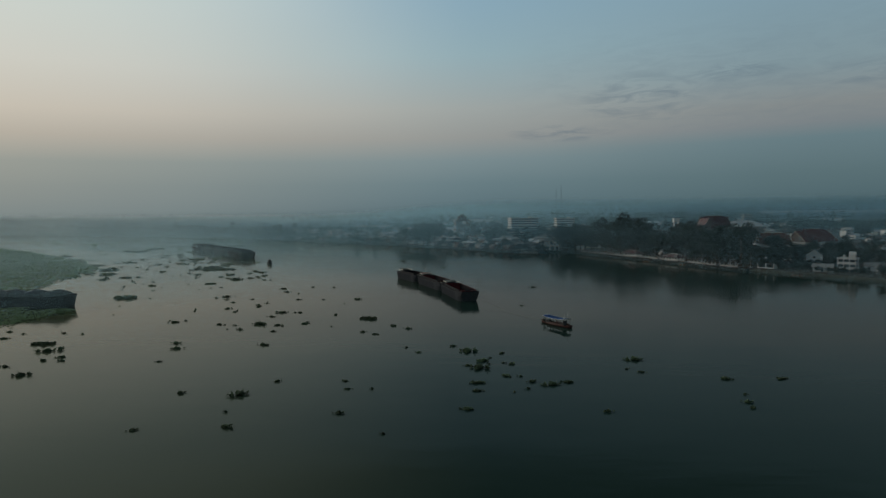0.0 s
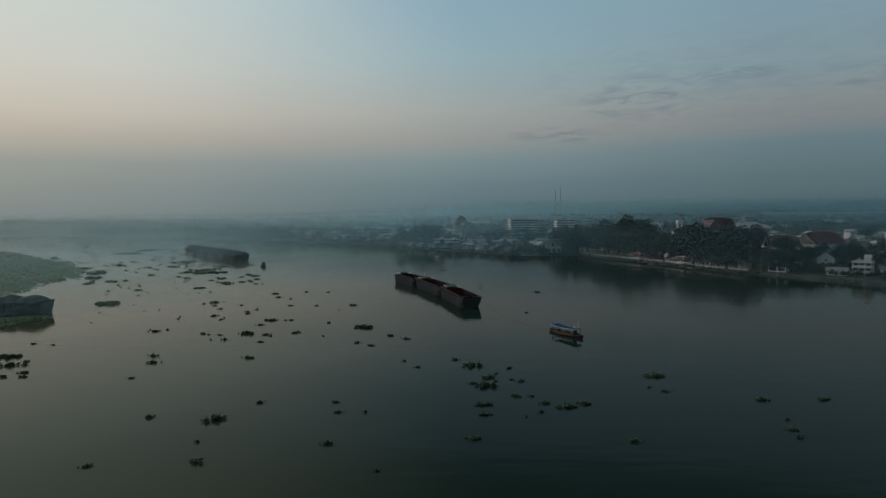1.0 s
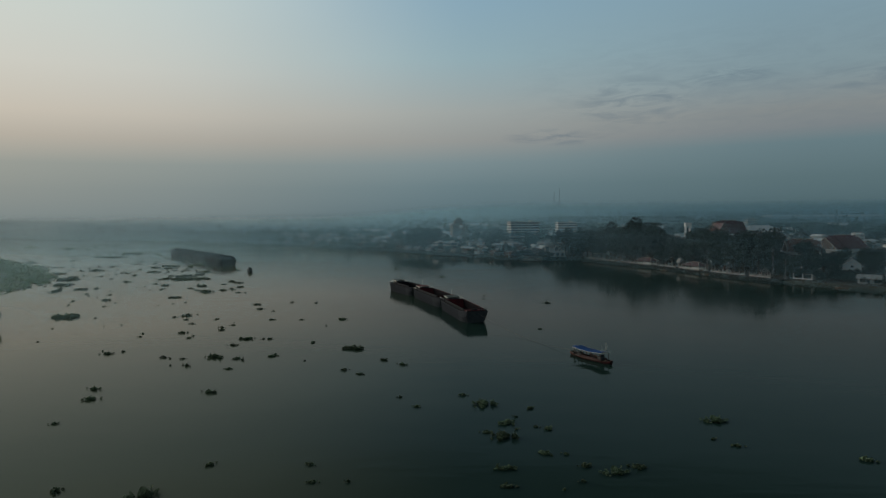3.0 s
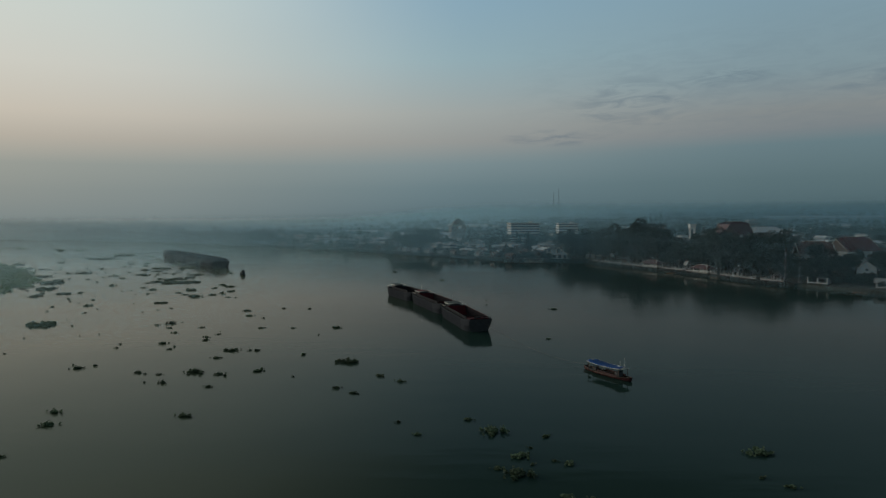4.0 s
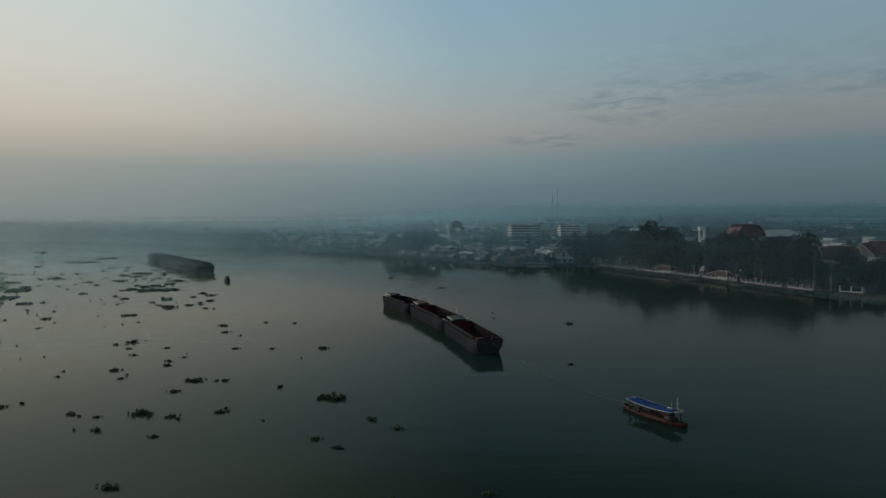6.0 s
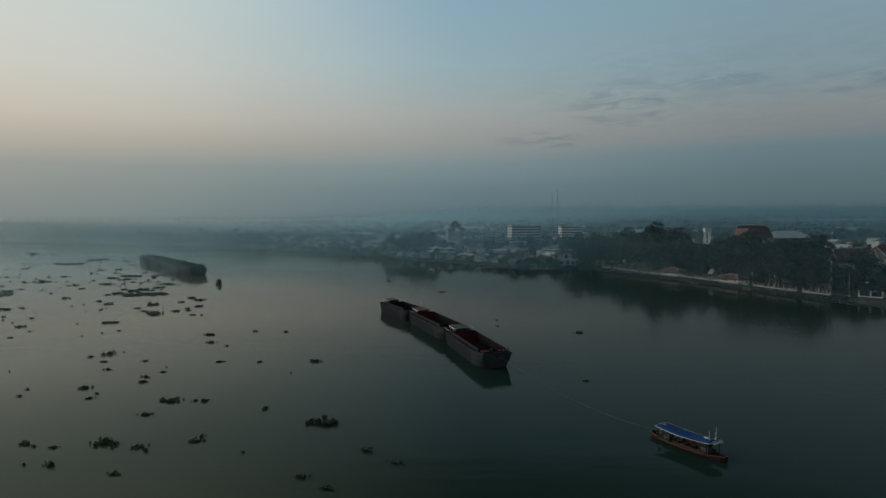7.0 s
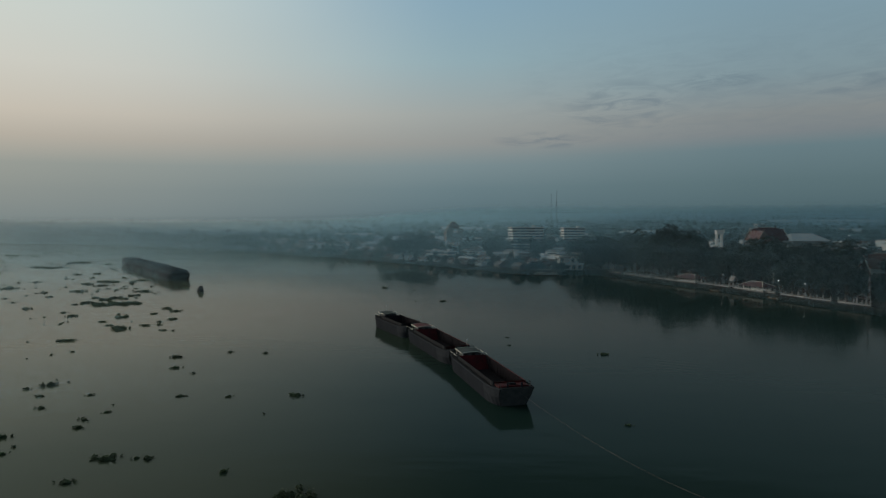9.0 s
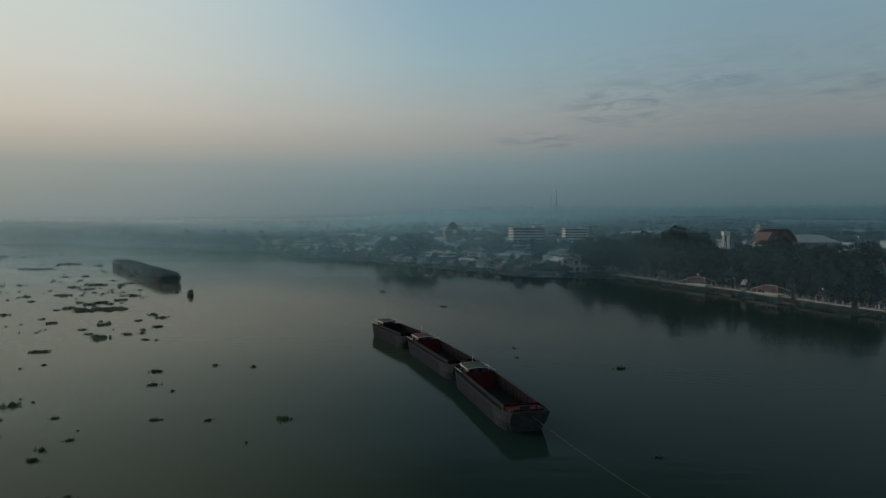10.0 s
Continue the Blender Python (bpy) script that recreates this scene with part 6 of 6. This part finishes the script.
copy_thing(far_kinds[3], pose(-5, 1040, 1.7, 0, 0, 4)).scale = (1.35, 1.0, 1.45)
block(pose(679, 1500, 1.7 + climb(679, 1500), 0, 0, 5), 20, 14, 6, "distant grey tower block with a dark recessed floor", WALLS, "office_block", 3.6, 5, "")

# long sheds far inland
for x, y, w, d, t in ((1085, 1900, 360, 50, 2), (640, 1330, 90, 34, 6), (-30, 1230, 90, 36, 2), (-160, 1420, 70, 30, -8), (60, 1620, 90, 40, 4), (420, 1440, 80, 36, 8)):
    ob = thing("warehouse", pose(x, y, 1.7 + climb(x, y), 0, 0, t), "long low warehouse with a pale sheet roof", "warehouse", "distant warehouses")
    part("wall", boxes((0, 0, 4, w, d, 8)), WALLS, ob)
    part("roof", prism(bmesh.new(), -w / 2, w / 2, -d / 2, d / 2, 8, 4.5, 1.0, 0.3), PALE_ROOF, ob)
    for i in range(int(w / 12)):
        part("door", boxes((-w / 2 + 6 + i * 12, -d / 2 - 0.05, 2.4, 5, 0.2, 4.8)), DARK, ob)

for x, y, h in ((318, 1850, 94), (-715, 1700, 46), (304, 1850, 84)):
    ob = thing("radio_mast", pose(x, y, 1.7 + climb(x, y)), "thin tall radio mast in the haze", "radio mast", "distant masts")
    part("pole", tube(bmesh.new(), [(0, 0, 0), (0, 0, h * 0.5), (0, 0, h)], [0.7, 0.5, 0.25], 6), CABIN, ob)


# ---- woods out to the horizon ----
def woods(name, count, area, size, label, seed, clumps_each=16):
    rng = random.Random(seed)
    verts, polys = [], []
    for _ in range(count):
        x, y, h = area(rng)
        base = 1.7 + climb(x, y)
        for _ in range(clumps_each):
            a, k = rng.uniform(0, 6.3), rng.random()
            c = Vector((x + h * 0.5 * k * math.cos(a), y + h * 0.5 * k * math.sin(a), base + h * (0.25 + 0.75 * rng.random() * (1 - 0.45 * k))))
            s = size * h * rng.uniform(0.22, 0.45)
            q = Euler((rng.uniform(-0.8, 0.8), rng.uniform(-0.8, 0.8), rng.uniform(0, 6.3))).to_matrix()
            n = len(verts)
            for u, v in ((-1, -0.5), (0.1, -0.9), (1, 0.1), (0.2, 0.8), (-0.8, 0.6)):
                verts.append(tuple(c + q @ Vector((u * s * 0.5, v * s * 0.5, rng.uniform(-0.1, 0.1) * s))))
            polys.append(tuple(range(n, n + 5)))
    me = bpy.data.meshes.new(name)
    me.from_pydata(verts, [], polys)
    me.materials.append(LEAF)
    tagged(new(name, me), label, "woods", "", "stuff")


def far_land(rng):
    y = 1250 + 3300 * rng.random() ** 1.6
    x = rng.uniform(-0.95, 0.85) * y
    edge = 1260 + max(0.0, -x - 676) * 0.45
    return x, max(y, edge + 20 + rng.uniform(0, 60)), rng.uniform(7, 15)


def gardens(rng, spots=[]):
    if not spots:
        spots.extend(orchard)
    x, y, h = spots.pop()
    return x, y, h


def left_bank(rng):
    u = rng.random()
    a = along(TOWN[9:] + [(-1300, 1530), (-2200, 1800)], u * 2200)
    d = 1 + 250 * rng.random() ** 2.4
    return a[0] + math.sin(radians(a[2])) * d, a[1] - math.cos(radians(a[2])) * d + 3, rng.uniform(8, 18) if rng.random() < 0.95 else rng.uniform(18, 27)


woods("distant_woods", 13000, far_land, 1.35, "low dark woods and orchards fading out to the horizon", 3, 10)
woods("far_bank_woods", 2600, left_bank, 0.7, "dense trees along the far river bank", 4, 34)
woods("town_trees", len(orchard), gardens, 0.5, "dark leafy trees among the roofs of the town", 6, 110)


# ---- morning mist: haze imitated by fine streaks ----
MIST = bpy.data.materials.new("haze_streaks")
MIST.use_nodes = True
mt = MIST.node_tree
mt.nodes.clear()
m_front, m_back = mt.nodes.new("ShaderNodeBsdfDiffuse"), mt.nodes.new("ShaderNodeBsdfTranslucent")
# whiter to the west, bluer over the town: sunward glow put into the colour
m_spot, m_axis = mt.nodes.new("ShaderNodeTexCoord"), mt.nodes.new("ShaderNodeSeparateXYZ")
mt.links.new(m_spot.outputs["Object"], m_axis.inputs[0])
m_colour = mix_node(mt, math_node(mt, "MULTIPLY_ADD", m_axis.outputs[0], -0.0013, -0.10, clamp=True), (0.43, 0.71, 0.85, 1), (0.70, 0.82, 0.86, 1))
for n in (m_front, m_back):
    mt.links.new(m_colour, n.inputs[0])
m_mix, m_out = mt.nodes.new("ShaderNodeMixShader"), mt.nodes.new("ShaderNodeOutputMaterial")
m_mix.inputs[0].default_value = 0.68
mt.links.new(m_front.outputs[0], m_mix.inputs[1])
mt.links.new(m_back.outputs[0], m_mix.inputs[2])
mt.links.new(m_mix.outputs[0], m_out.inputs[0])


mist_rng = random.Random(2)


EYE = Vector((-5, 76))  # middle of the camera path; haze thickens with distance from it
REACH = 950.0  # metres over which the mist hides two thirds of what lies behind


def side(x, y):
    """Weight of the imitated haze: raised to the west, lowered to the east."""
    u = x / max(y, 1)
    return 1.0 + 1.15 * ease((-0.12 - u) / 0.5) - 0.42 * ease((u - 0.08) / 0.25)


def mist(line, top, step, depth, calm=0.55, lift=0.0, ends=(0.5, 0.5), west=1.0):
    """Stands in for a depth of haze: hair-fine level strips, one above the other, that get finer with height. depth(d):
    metres of air that it stands for, d metres off; ends: points over which it thins out; west: its height over the
    western bank.
    """
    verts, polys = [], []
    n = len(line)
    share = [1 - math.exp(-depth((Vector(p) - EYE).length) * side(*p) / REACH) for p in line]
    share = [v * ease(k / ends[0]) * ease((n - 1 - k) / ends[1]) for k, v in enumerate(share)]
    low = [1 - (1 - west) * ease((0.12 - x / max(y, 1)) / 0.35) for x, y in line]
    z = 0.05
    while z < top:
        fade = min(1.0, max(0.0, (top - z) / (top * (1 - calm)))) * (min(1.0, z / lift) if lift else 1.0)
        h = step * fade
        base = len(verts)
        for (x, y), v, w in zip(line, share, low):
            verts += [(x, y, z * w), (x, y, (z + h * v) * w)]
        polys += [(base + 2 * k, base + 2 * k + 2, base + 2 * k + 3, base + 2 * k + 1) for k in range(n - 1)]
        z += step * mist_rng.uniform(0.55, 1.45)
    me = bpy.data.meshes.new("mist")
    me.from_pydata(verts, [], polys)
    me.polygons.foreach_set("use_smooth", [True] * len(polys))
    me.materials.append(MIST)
    return tagged(new("mist", me), "fine pale streaks standing in for morning haze over the river bank", "mist", "", "stuff")


def arc(r, first, last, n):
    """A level arc of n points round EYE, between two bearings in degrees."""
    return [(EYE.x + r * math.sin(radians(first + (last - first) * k / (n - 1))), EYE.y + r * math.cos(radians(first + (last - first) * k / (n - 1)))) for k in range(n)]


def shell(points, k):
    """The given line, k times as far from EYE."""
    return [tuple(EYE + (Vector(p) - EYE) * k) for p in points]


FRONT = [(330, -200), (262, 150), (226, 310), (208, 372)] + [(x - 8, y - 3) for x, y in BANK] + [(x - 6, y - 10) for x, y in TOWN[3:]] + [(-1300, 1500), (-2200, 1760), (-4200, 2130)]
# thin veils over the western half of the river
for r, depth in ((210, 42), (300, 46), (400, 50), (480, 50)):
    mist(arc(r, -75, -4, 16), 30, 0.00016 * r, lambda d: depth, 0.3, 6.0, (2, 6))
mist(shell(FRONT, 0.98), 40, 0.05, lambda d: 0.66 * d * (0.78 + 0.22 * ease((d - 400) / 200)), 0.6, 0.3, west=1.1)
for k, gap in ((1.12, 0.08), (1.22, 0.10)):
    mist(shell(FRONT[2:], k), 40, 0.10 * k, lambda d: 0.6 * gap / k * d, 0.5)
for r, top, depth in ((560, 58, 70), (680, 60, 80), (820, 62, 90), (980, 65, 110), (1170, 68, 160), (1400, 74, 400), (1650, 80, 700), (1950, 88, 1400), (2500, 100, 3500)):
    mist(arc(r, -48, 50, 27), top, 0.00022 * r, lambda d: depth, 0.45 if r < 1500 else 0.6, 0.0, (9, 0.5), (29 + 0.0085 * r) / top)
